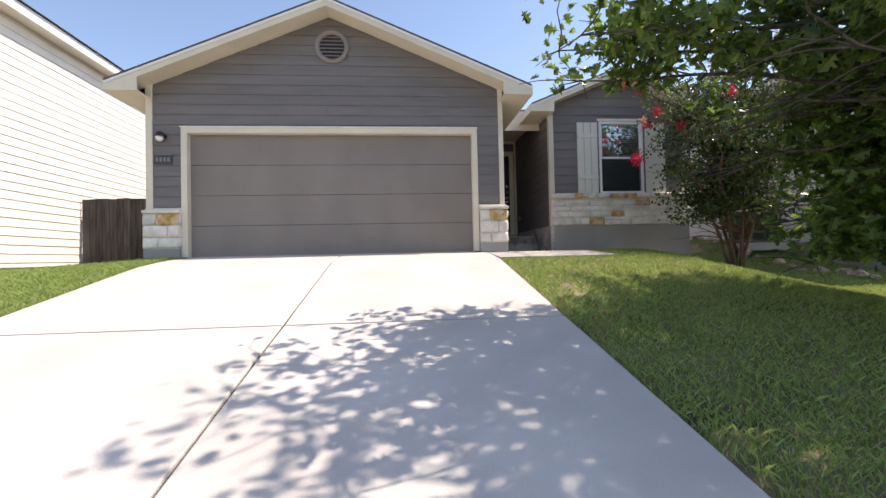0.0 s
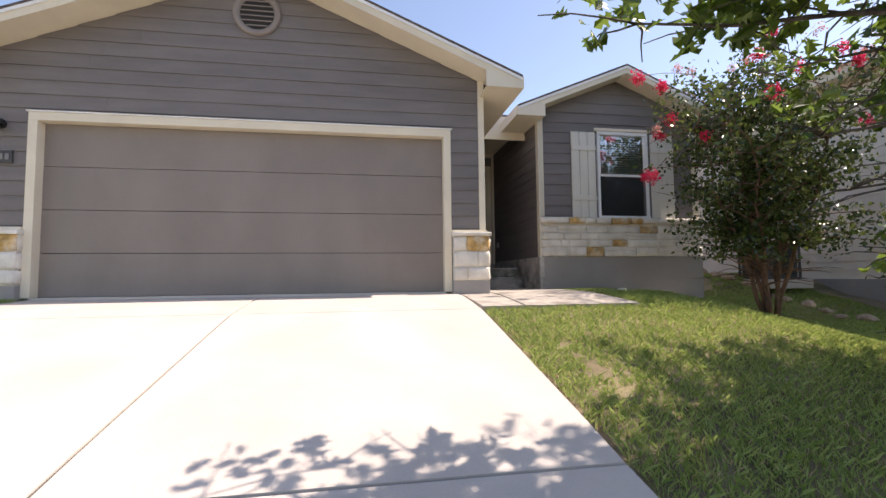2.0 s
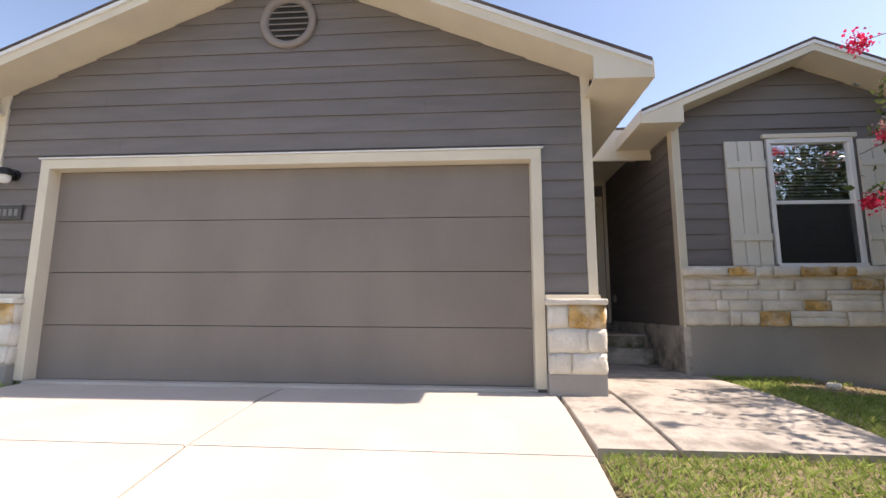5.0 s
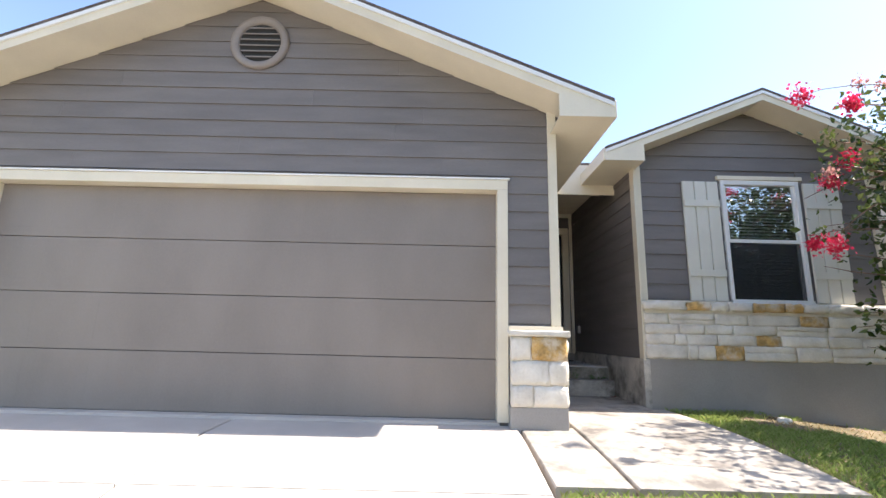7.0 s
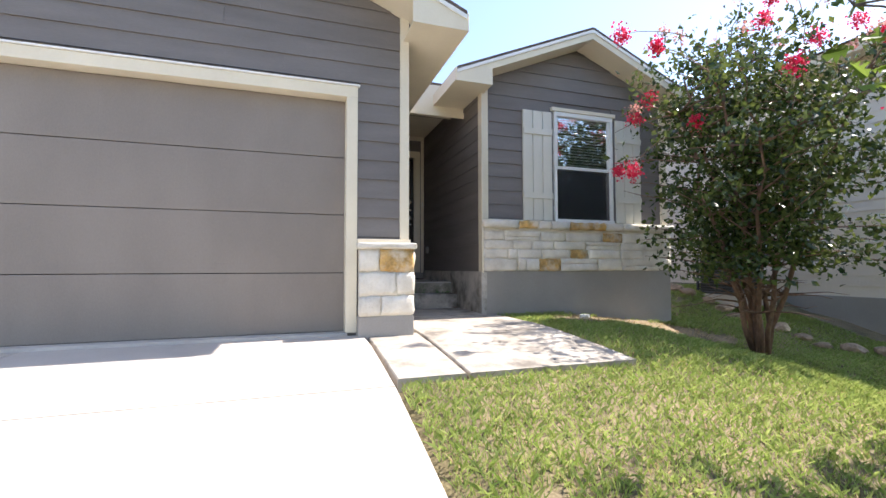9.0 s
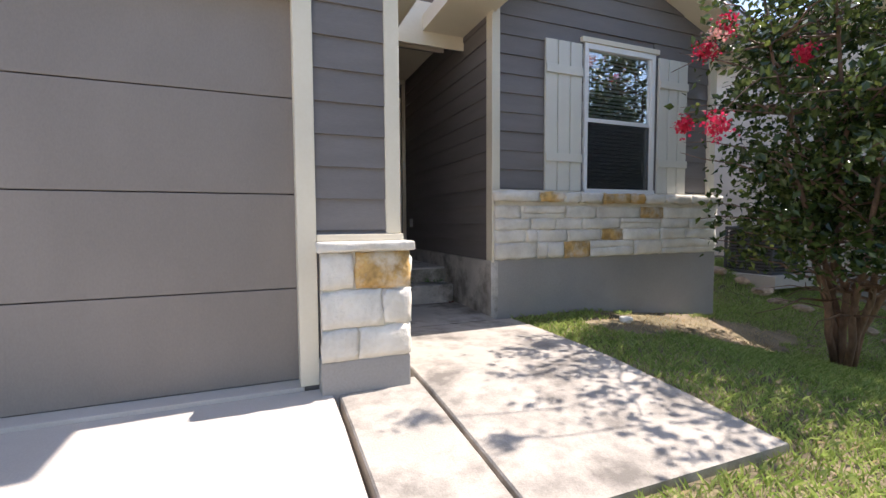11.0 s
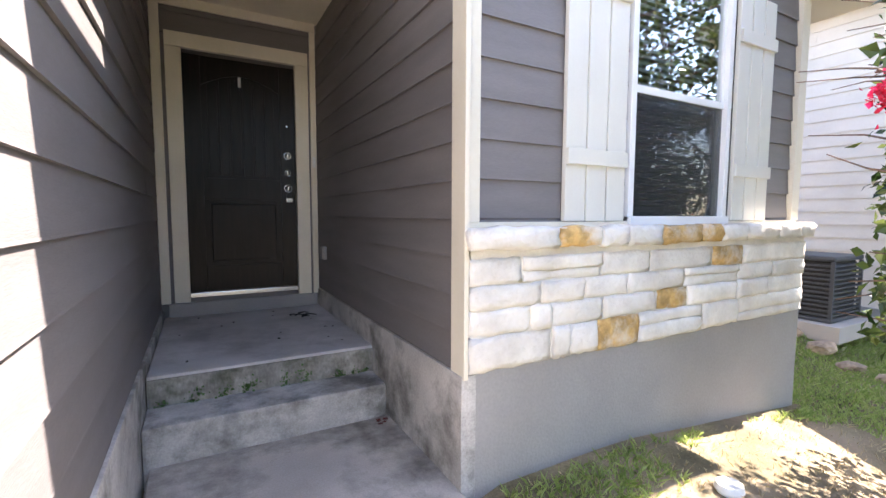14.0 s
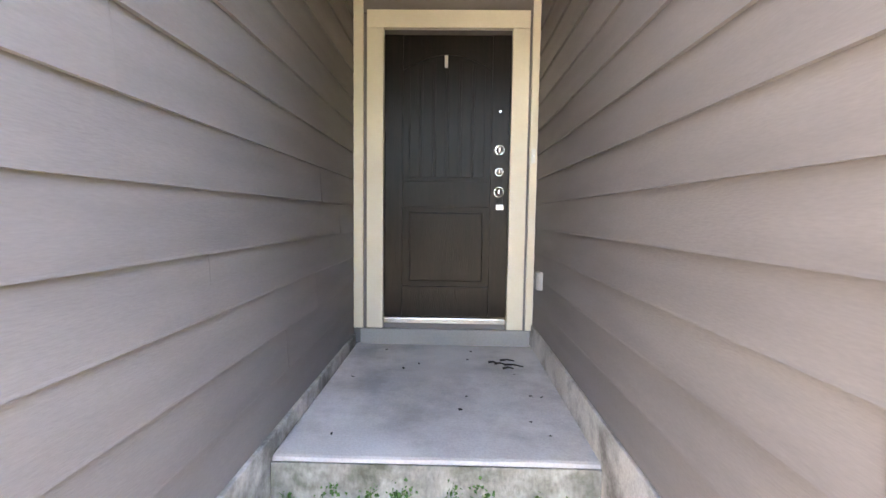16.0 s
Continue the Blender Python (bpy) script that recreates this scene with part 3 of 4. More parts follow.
base = structure("wall_wing_base", bx(WX0 + 0.01, WX1, 1.275, WY - 0.002, -0.9, 0.56, bevel=0.008), M_PARGE, "smooth grey parged foundation wall")
sv = thing("stone_veneer", "cream limestone veneer with ochre stones below the window", "stone veneer")
part("mortar", bx(WX0 + 0.015, WX1 - 0.015, 1.268, WY - 0.003, 0.56, 1.20, bevel=0), M_MORTAR, sv)
R2 = random.Random(21)
k = 300
z = 0.548
ROWS_STONE = ((0.17, (0.5, 0.12, 0.2, 0.34, 0.62, 0.42, 0.5), (3,)), (0.125, (0.36, 0.13, 0.38, 0.45, 0.3, 0.55, 0.4, 0.3), (4,)),
              (0.115, (0.42, 0.3, 0.34, 0.52, 0.6, 0.45, 0.2), ()), (0.13, (0.3, 0.55, 0.4, 0.62, 0.33, 0.5), (4,)))
for hgt, widths, ochre in ROWS_STONE:
    x = WX0 + 0.002
    for n_, w in enumerate(widths):
        if n_ == len(widths) - 1 or x + w > WX1:
            w = WX1 - x
        if w < 0.03:
            break
        if w > 0.5 and R2.random() < 0.5:
            q = R2.uniform(0.4, 0.6)
            bits = ((z, hgt * q), (z + hgt * q, hgt * (1 - q)))
        else:
            bits = ((z, hgt),)
        for zz, hh in bits:
            k += 1
            stone_piece(sv, (x + w / 2, 1.29, zz + hh / 2), (1, 0, 0), (0, -1, 0), w - 0.002, hh - 0.002, 0.03 + R2.uniform(0, 0.018), M_OCHRE if n_ in ochre else M_STONE, 0.013, k)
        x += w
    for s_, xx in ((-1, WX0 + 0.015), (1, WX1 - 0.015)):
        k += 1
        stone_piece(sv, (xx, 1.33, z + hgt / 2), (0, s_, 0), (s_, 0, 0), 0.10, hgt - 0.003, 0.02, M_STONE, 0.008, k)
    z += hgt
x = WX0 - 0.02
for w, och in ((0.52, 0), (0.30, 1), (0.2, 0), (0.3, 0), (0.38, 1), (0.22, 1), (0.3, 0), (0.42, 0), (0.30, 0), (0.22, 0)):
    k += 1
    stone_piece(sv, (x + w / 2, 1.29, 1.175), (1, 0, 0), (0, -1, 0), w - 0.003, 0.105, 0.082, M_OCHRE if och else M_STONE, 0.02, k)
    x += w
part("cap_mortar", bx(WX0 + 0.0, WX1, 1.24, WY - 0.003, 1.19, 1.222, bevel=0.006), M_STONE, sv)
tagged(link("sill_trim", bx(WX0, WX1, WY - 0.045, WY - 0.001, 1.223, 1.25), M_TRIM), "cream board between siding and stone", "trim", "sill boards")

# window
win = tagged(new("window_1"), "white vinyl sash window with blinds", kind="structure")
wf = WY - 0.035
part("window_frame", bx(wl - 0.045, wl, wf - 0.01, WY + 0.1, wb - 0.0, wt + 0.03), M_VINYL, win)
part("window_frame", bx(wr, wr + 0.045, wf - 0.01, WY + 0.1, wb - 0.0, wt + 0.03), M_VINYL, win)
part("window_frame", bx(wl, wr, wf - 0.01, WY + 0.1, wt - 0.03, wt + 0.03), M_VINYL, win)
part("window_sill", bx(wl - 0.045, wr + 0.045, wf - 0.03, WY + 0.1, wb - 0.025, wb + 0.03), M_VINYL, win)
part("head_trim", bx(wl - 0.09, wr + 0.09, wf - 0.025, WY - 0.001, wt + 0.032, wt + 0.085), M_TRIM, win)
part("meeting_rail", bx(wl, wr, WY - 0.02, WY + 0.03, 2.0, 2.045), M_VINYL, win)
for z0, z1, yy in ((2.045, wt - 0.03, WY - 0.005), (wb + 0.03, 2.0, WY + 0.012)):
    sash = part("sash", bx(wl, wl + 0.03, yy - 0.012, yy + 0.02, z0, z1, bevel=0.003), M_VINYL, win)
    part("stile", bx(wr - 0.03, wr, yy - 0.012, yy + 0.02, z0, z1, bevel=0.003), M_VINYL, sash)
    pane = part("pane", bx(wl + 0.03, wr - 0.03, yy, yy + 0.005, z0, z1, bevel=0), M_GLASS, sash)
    pane.visible_shadow = False
scr = part("insect_screen", bx(wl + 0.005, wr - 0.005, WY - 0.012, WY - 0.009, wb + 0.03, 2.0, bevel=0), M_SCREEN, win, "dark insect screen")
bl = thing("window_blind", "pale horizontal slat blinds behind the glass", "blind")
nb = 34
for i in range(nb):
    z = wb + 0.06 + i * (wt - wb - 0.13) / (nb - 1)
    part("slat", prism([(wl + 0.02, WY + 0.075, z), (wl + 0.02, WY + 0.078, z), (wl + 0.02, WY + 0.098, z + 0.031), (wl + 0.02, WY + 0.095, z + 0.031)], (wr - wl - 0.04, 0, 0)), M_VINYL, bl)
part("head_rail", bx(wl + 0.01, wr - 0.01, WY + 0.07, WY + 0.12, wt - 0.06, wt - 0.031), M_VINYL, bl)
# added room wall, its colour darkened to pass for an unlit room
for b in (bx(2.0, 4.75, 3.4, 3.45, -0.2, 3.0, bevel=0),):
    structure("wall_room", b, M_DARK, "room wall coloured dark for the unlit inside")


def shutter(x0, x1):
    s = thing("shutter", "pale board-and-batten window shutter", "shutter", "window shutters", (x0, WY - 0.03, 1.252))
    w = (x1 - x0)
    n = 3
    bw = (w - 0.012 * (n - 1)) / n
    for i in range(n):
        a = i * (bw + 0.012)
        part("board", bx(a, a + bw, -0.022, 0.006, 0, 1.54), M_SHUTTER, s)
    part("backing", bx(0.004, w - 0.004, -0.004, 0.0065, 0.005, 1.535, bevel=0), M_SHUTTER, s)
    for z in (0.30, 1.20):
        part("batten", bx(0.0, w, -0.042, -0.0225, z, z + 0.085), M_SHUTTER, s)


shutter(2.44, 2.895)
shutter(3.99, 4.44)

# ---- porch ----
MOSS = []
DY = 4.08
bm = bmesh.new()
dl, dr, db, dt = 0.672, 1.588, 0.585, 2.665
for a in ((0.3, dl - 0.02, DY, DY + 0.14, -0.3, 3.2), (dr + 0.02, 2.0, DY, DY + 0.14, -0.3, 3.2), (dl - 0.02, dr + 0.02, DY, DY + 0.14, dt + 0.02, 3.2), (dl - 0.02, dr + 0.02, DY, DY + 0.14, -0.3, 0.54)):
    box(bm, *a)
wall_d = structure("wall_porch_back", bm, M_PORCH_SIDING, "grey wall round the front door")
lap(wall_d, (0, DY, 0), (1, 0, 0), (0, -1, 0), 2.80, 3.04, lambda z: [(0.44, 1.79)], M_PORCH_SIDING)
pc = thing("door_trim", "cream casing round the front door", "door trim")
part("casing", bx(dl - 0.125, dl - 0.005, DY - 0.045, DY + 0.02, 0.505, dt + 0.02), M_TRIM, pc)
part("casing", bx(dr + 0.005, dr + 0.125, DY - 0.045, DY + 0.02, 0.505, dt + 0.02), M_TRIM, pc)
part("head_casing", bx(dl - 0.125, dr + 0.125, DY - 0.047, DY + 0.02, dt + 0.022, dt + 0.145), M_TRIM, pc)
part("threshold", bx(dl - 0.005, dr + 0.005, DY - 0.02, DY + 0.06, 0.54, 0.58), M_STEEL, pc, "aluminium threshold")
for x0, x1 in ((0.447, 0.518), (1.735, 1.789)):
    tagged(link("corner_trim", bx(x0, x1, DY - 0.03, DY - 0.001, 0.50, 3.02), M_TRIM), "narrow cream corner board in the porch", "corner board", "porch corner boards")
tagged(link("frieze_trim", bx(0.447, 1.789, DY - 0.032, DY - 0.001, 3.022, 3.10), M_TRIM), "cream frieze board under the porch ceiling", "trim")

door = tagged(new("door_1"), "closed black-stained plank front door", kind="structure")
yf = DY + 0.025
part("leaf", bx(dl - 0.018, dr + 0.018, yf + 0.012, yf + 0.05, db, dt, bevel=0.002), M_DOOR, door)
part("stile", bx(dl, dl + 0.13, yf, yf + 0.013, db, dt, bevel=0.003), M_DOOR, door)
part("stile", bx(dr - 0.13, dr, yf, yf + 0.013, db, dt, bevel=0.003), M_DOOR, door)
part("rail", bx(dl + 0.132, dr - 0.132, yf, yf + 0.013, db, db + 0.23, bevel=0.003), M_DOOR, door)
part("rail", bx(dl + 0.132, dr - 0.132, yf, yf + 0.013, db + 0.83, db + 1.02, bevel=0.003), M_DOOR, door)
xa, xb, n = dl + 0.132, dr - 0.132, 10
arch = [(xa + (xb - xa) * i / n, yf, dt - 0.25 + 0.11 * math.sin(math.pi * i / n)) for i in range(n + 1)]
part("top_rail", prism([(xa, yf, dt - 0.003)] + arch + [(xb, yf, dt - 0.003)], (0, 0.013, 0)), M_DOOR, door)
for i in range(6):
    w = (xb - xa - 0.08) / 6
    x = xa + 0.04 + i * w
    mid = abs((i + 0.5) / 6 - 0.5) * 2
    part("plank", bx(x + 0.009, x + w - 0.009, yf + 0.001, yf + 0.013, db + 1.05, dt - 0.18 - 0.08 * mid * mid, bevel=0.004), M_DOOR, door)
part("panel", bx(xa + 0.05, xb - 0.05, yf + 0.003, yf + 0.013, db + 0.27, db + 0.79, bevel=0.008), M_DOOR, door)
for z, r in ((1.84, 0.03), (1.68, 0.024), (1.53, 0.032)):
    bm = cyl(bmesh.new(), (1.52, yf - 0.008, z), (0, 1, 0), r + 0.006, 0.018, 24)
    lock = part("lock" if z > 1.6 else "door_handle", bm, M_STEEL, door, "satin nickel")
    bm = bmesh.new()
    bmesh.ops.create_uvsphere(bm, u_segments=16, v_segments=10, radius=r, matrix=Matrix.Translation((1.52, yf - 0.035, z)) @ Matrix.Diagonal((1, 0.7, 1, 1)))
    part("knob", bm, M_STEEL, lock, smooth=True)
part("lock_box", bx(1.495, 1.56, yf - 0.04, yf, 1.395, 1.44, bevel=0.008), M_STEEL, door, "metal key lock box")
part("lock_shackle", bx(1.505, 1.55, yf - 0.03, yf - 0.015, 1.44, 1.49, bevel=0.006), M_BLACK, door)
part("door_tag", bx(1.105, 1.13, yf - 0.004, yf + 0.001, 2.43, 2.52, bevel=0.001), M_CAP, door, "small white tag")
part("peephole", cyl(bmesh.new(), (1.52, yf - 0.002, 2.12), (0, 1, 0), 0.01, 0.01), M_STEEL, door)


def slab_box(name, x0, x1, y0, y1, z0, z1, label, material):
    bm = bx(x0, x1, y0, y1, z0, z1, bevel=0.018)
    bmesh.ops.subdivide_edges(bm, edges=[e for e in bm.edges if e.calc_length() > 0.4], cuts=5)
    for vv in bm.verts:
        vv.co += Vector((0, noise.noise(vv.co * 6) * 0.006, noise.noise(vv.co * 5 + Vector((3, 1, 2))) * 0.004))
    return tagged(link(name, bm, material), label, kind="structure")


slab_box("porch_floor", 0.465, 1.80, 2.47, DY + 0.02, -0.2, 0.38, "worn pale concrete porch floor", M_PORCH)
slab_box("porch_step", 0.465, 1.775, 2.18, 2.475, -0.2, 0.205, "stained concrete porch step", M_STEP)
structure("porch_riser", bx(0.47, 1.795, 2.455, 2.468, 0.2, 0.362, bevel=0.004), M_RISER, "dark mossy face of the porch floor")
structure("door_sill_base", bx(0.5, 1.77, DY - 0.04, DY + 0.0, 0.38, 0.50, bevel=0.006), M_PARGE, "grey concrete curb below the door")
structure("ceiling", bx(0.40, 1.90, 1.96, 4.2, 3.10, 3.16, bevel=0), M_TRIM, "cream porch ceiling")
pb = thing("porch_beam", "grey-brown beam with cream edge across the porch", "beam")
part("beam", bx(0.475, 1.785, 2.5, 2.6, 2.98, 3.10), M_VENT, pb)
part("edge", bx(0.475, 1.786, 2.47, 2.498, 2.95, 3.06), M_TRIM, pb, "cream board")
mr_ = thing("main_roof", "brown shingled main roof behind the porch", "roof")
part("shingles", prism([(-5.6, 1.95, 3.27), (5.0, 1.95, 3.27), (5.0, 8.4, 5.2), (-5.6, 8.4, 5.2)], (0, 0, -0.04)), M_ROOF, mr_)
part("fascia", bx(0.44, 1.80, 1.93, 1.955, 2.78, 3.225), M_TRIM, mr_)
pl = thing("porch_lamp", "small amber glass ceiling lamp", "ceiling lamp")
part("plate", cyl(bmesh.new(), (0.95, 3.3, 3.09), (0, 0, 1), 0.09, 0.02), M_BLACK, pl)
bm = bmesh.new()
bmesh.ops.create_uvsphere(bm, u_segments=20, v_segments=12, radius=0.09, matrix=Matrix.Translation((0.95, 3.3, 3.06)) @ Matrix.Diagonal((1, 1, 0.8, 1)))
part("shade", bm, M_AMBER, pl, "amber glass", smooth=True)
db_ = thing("doorbell", "small white doorbell button", "doorbell")
part("plate", bx(1.745, 1.775, DY - 0.045, DY - 0.031, 1.74, 1.84, bevel=0.003), M_CAP, db_)
part("button", cyl(bmesh.new(), (1.76, DY - 0.047, 1.79), (0, 1, 0), 0.009, 0.006), M_GLOBE, db_)
ol = thing("outlet_cover", "grey weatherproof outlet cover on the porch wall", "outlet")
part("box", bx(1.755, 1.79, 3.72, 3.80, 0.86, 0.98, bevel=0.006), M_PARGE, ol)
part("lid", bx(1.745, 1.756, 3.725, 3.795, 0.865, 0.975, bevel=0.004), M_PARGE, ol)

ms = thing("moss_clumps", "green moss and weeds in the step joints", "moss")
for i in range(16):
    rr_ = np.random.default_rng(500 + i)
    x = 0.52 + 1.2 * rr_.random()
    z = 0.205 if i % 3 else 0.24
    n_ = 26
    q = np.stack([x + rr_.normal(size=n_) * 0.018, 2.452 - np.abs(rr_.normal(size=n_)) * 0.008, z + np.abs(rr_.normal(size=n_)) * 0.025], 1)
    MOSS.append((q, rr_, ms))

# ---- neighbours ----
nl = tagged(new("neighbour_house_west"), "cream-white lap-sided neighbouring house", "house")
part("wall", bx(-14, -8.5, -1.5, 16, -0.8, 4.6, bevel=0), M_WHITEWALL, nl)
lap(nl, (-8.5, 0, 0), (0, 1, 0), (1, 0, 0), -0.16, 4.5, lambda z: [(-1.5, 9.0)], M_WHITEWALL, step=0.165, cut=4.9)
part("footing", bx(-8.52, -8.47, -1.5, 9, -0.6, -0.165), M_PARGE, nl)
part("soffit", bx(-8.5, -8.2, -1.9, 16, 4.52, 4.55, bevel=0), M_WHITEWALL, nl)
part("fascia", bx(-8.2, -8.175, -1.9, 16, 4.51, 4.70), M_VINYL, nl)
part("roof", prism([(-8.12, -1.9, 4.71), (-11.5, -1.9, 6.1), (-15, -1.9, 4.71)], (0, 16, 0)), M_ROOF, nl)
fe = thing("fence", "dark weathered wooden privacy fence between houses", "fence")
x = -8.45
while x < -5.75:
    w = 0.138
    h = 1.40 + R.uniform(-0.015, 0.012)
    part("slat", bx(x, x + w, 2.55, 2.57, -0.2, h, bevel=0.003), M_FENCE, fe)
    x += w + 0.006
part("rail", bx(-8.45, -5.7, 2.571, 2.61, 0.9, 0.99), M_FENCE, fe)
part("rail", bx(-8.45, -5.7, 2.571, 2.61, 0.15, 0.24), M_FENCE, fe)

nr = tagged(new("neighbour_house_east"), "beige lap-sided neighbouring house", "house")
part("wall", bx(8.4, 15, -1.0, 14, -1.2, 4.1, bevel=0), M_BEIGE, nr)
lap(nr, (8.4, 0, 0), (0, 1, 0), (-1, 0, 0), 0.1, 4.05, lambda z: [(-1.0, 9.0)], M_BEIGE, step=0.178, cut=4.9)
part("footing", bx(8.36, 8.41, -1.0, 9, -1.0, 0.095), M_PARGE, nr)
part("soffit", bx(7.95, 8.4, -1.4, 14, 4.06, 4.09, bevel=0), M_TRIM, nr)
part("fascia", bx(7.925, 7.95, -1.4, 14, 4.05, 4.22), M_TRIM, nr)
part("roof", prism([(7.85, -1.4, 4.23), (11.5, -1.4, 5.8), (15.4, -1.4, 4.23)], (0, 16, 0)), M_ROOF, nr)
ac = thing("air_conditioner", "dark grey outdoor air-conditioning condenser", "air conditioner")
AX, AY, AZ = 7.15, 2.1, lawn(7.15, 2.1) + 0.0
part("pad", bx(AX - 0.5, AX + 0.5, AY - 0.5, AY + 0.5, AZ - 0.1, AZ + 0.08), M_CONC, ac, "concrete pad")
part("core", bx(AX - 0.34, AX + 0.34, AY - 0.34, AY + 0.34, AZ + 0.1, AZ + 0.76, bevel=0.05), M_DARK, ac)
part("base", bx(AX - 0.38, AX + 0.38, AY - 0.38, AY + 0.38, AZ + 0.08, AZ + 0.13, bevel=0.02), M_AC, ac)
part("top", bx(AX - 0.38, AX + 0.38, AY - 0.38, AY + 0.38, AZ + 0.76, AZ + 0.82, bevel=0.025), M_AC, ac)
for k in range(12):
    z = AZ + 0.15 + k * 0.05
    part("louvre", bx(AX - 0.37, AX + 0.37, AY - 0.37, AY + 0.37, z, z + 0.022, bevel=0.006), M_AC, ac)
for sx in (-1, 1):
    for sy in (-1, 1):
        part("post", bx(AX + sx * 0.36 - 0.018, AX + sx * 0.36 + 0.018, AY + sy * 0.36 - 0.018, AY + sy * 0.36 + 0.018, AZ + 0.13, AZ + 0.76), M_AC, ac)


def rock(x, y, s, seed):
    rr = random.Random(seed)
    bm = bmesh.new()
    bmesh.ops.create_icosphere(bm, subdivisions=2, radius=1)
    o = Vector((rr.random() * 50, rr.random() * 50, 0))
    for vv in bm.verts:
        vv.co *= 1 + 0.35 * noise.noise(vv.co * 1.3 + o)
        vv.co = Vector((vv.co.x * s * rr.uniform(0.97, 1.03), vv.co.y * s * 0.7, vv.co.z * s * 0.5))
    ob = tagged(link("rock", bm, M_ROCK), "tan border rock edging a planting bed", "rock", "border rocks")
    ob.location = (x, y, lawn(x, y) + s * 0.25)
    ob.rotation_euler = (0, 0, rr.uniform(0, 3))


for i in range(16):
    rock(6.45 + 0.1 * math.sin(i * 1.7) + max(0, i - 7) * 0.05, 3.2 - i * 0.30, R.uniform(0.12, 0.2), 40 + i)

# ---- small things on the ground ----
cc = thing("cleanout_cap", "white plastic drain cleanout cap in the lawn", "pipe cap")
zc = lawn(2.95, 0.71)
part("pipe", cyl(bmesh.new(), (2.95, 0.71, zc - 0.02), (0, 0, 1), 0.055, 0.08), M_CAP, cc)
part("lid", cyl(bmesh.new(), (2.95, 0.71, zc + 0.032), (0, 0, 1), 0.066, 0.028, 28, 0.058), M_CAP, cc)
tw = thing("twig_litter", "dark twigs and dry leaves on the porch", "debris")
for i in range(5):
    bm = bmesh.new()
    a = R.uniform(-0.5, 0.3)
    x, y = 1.50 + R.uniform(-0.08, 0.1), 3.6 + R.uniform(-0.1, 0.1)
    l = R.uniform(0.05, 0.13)
    tube(bm, [(x, y, 0.39), (x + l * 0.5 * math.cos(a), y + l * 0.5 * math.sin(a), 0.397), (x + l * math.cos(a), y + l * math.sin(a), 0.389)], 0.008, 0.004, 5)
    part("twig", bm, M_TWIG, tw)
for i in range(22):
    x, y, z = (R.uniform(0.55, 1.7), R.uniform(2.6, 3.95), 0.382) if i < 14 else (R.uniform(1.68, 1.77), R.uniform(2.06, 2.16), 0.006)
    bm = bmesh.new()
    s = R.uniform(0.006, 0.012) if i < 14 else R.uniform(0.01, 0.018)
    vs = [bm.verts.new((x + s * math.cos(q + i), y + s * 0.7 * math.sin(q + i), z + R.uniform(0.001, 0.012))) for q in (0, 1.2, 2.2, 3.1, 4.3, 5.4)]
    bm.faces.new(vs)
    r_ = bmesh.ops.extrude_face_region(bm, geom=bm.faces[:])
    for e in r_["geom"]:
        if isinstance(e, bmesh.types.BMVert):
            e.co.z += 0.002
    part("leaf", bm, M_LEAFDEAD if i >= 14 else M_TWIG, tw)


# ---- plants ----
def scatter_mesh(name, pos, size, material, rng, aspect=0.5, flat=0.0, parent=None, label="", fold=True):
    """Many small leaves, each folded along its midrib, as one mesh."""
    n = len(pos)
    d = rng.normal(size=(n, 3))
    d[:, 2] *= (1 - flat)
    d[:, 2] -= 0.25
    d /= np.linalg.norm(d, axis=1)[:, None]
    e = rng.normal(size=(n, 3))
    e -= (e * d).sum(1)[:, None] * d
    e /= np.linalg.norm(e, axis=1)[:, None]
    nn = np.cross(d, e)
    s = (size * rng.uniform(0.6, 1.25, n))[:, None]
    w = s * aspect * 0.5
    p0, p1 = pos, pos + d * s
    mid = pos + d * s * 0.45
    a, b = mid + e * w + nn * w * 0.35, mid - e * w + nn * w * 0.35
    verts = np.stack([p0, a, p1, b], 1).reshape(-1, 3)
    idx = np.arange(n)[:, None] * 4
    faces = np.concatenate([idx + np.array([0, 1, 2]), idx + np.array([0, 2, 3])], 1).reshape(-1, 3)
    me = bpy.data.meshes.new(name)
    me.from_pydata(verts.tolist(), [], faces.tolist())
    me.materials.append(material)
    ob = new(name, me)
    if parent:
        ob.parent = parent
    if label:
        ob["label"] = label
    return ob


OAK_LEAF = ((0.0, 0.02), (0.16, 0.05), (0.26, 0.30), (0.38, 0.10), (0.54, 0.46), (0.64, 0.14), (0.82, 0.28), (1.0, 0.0))


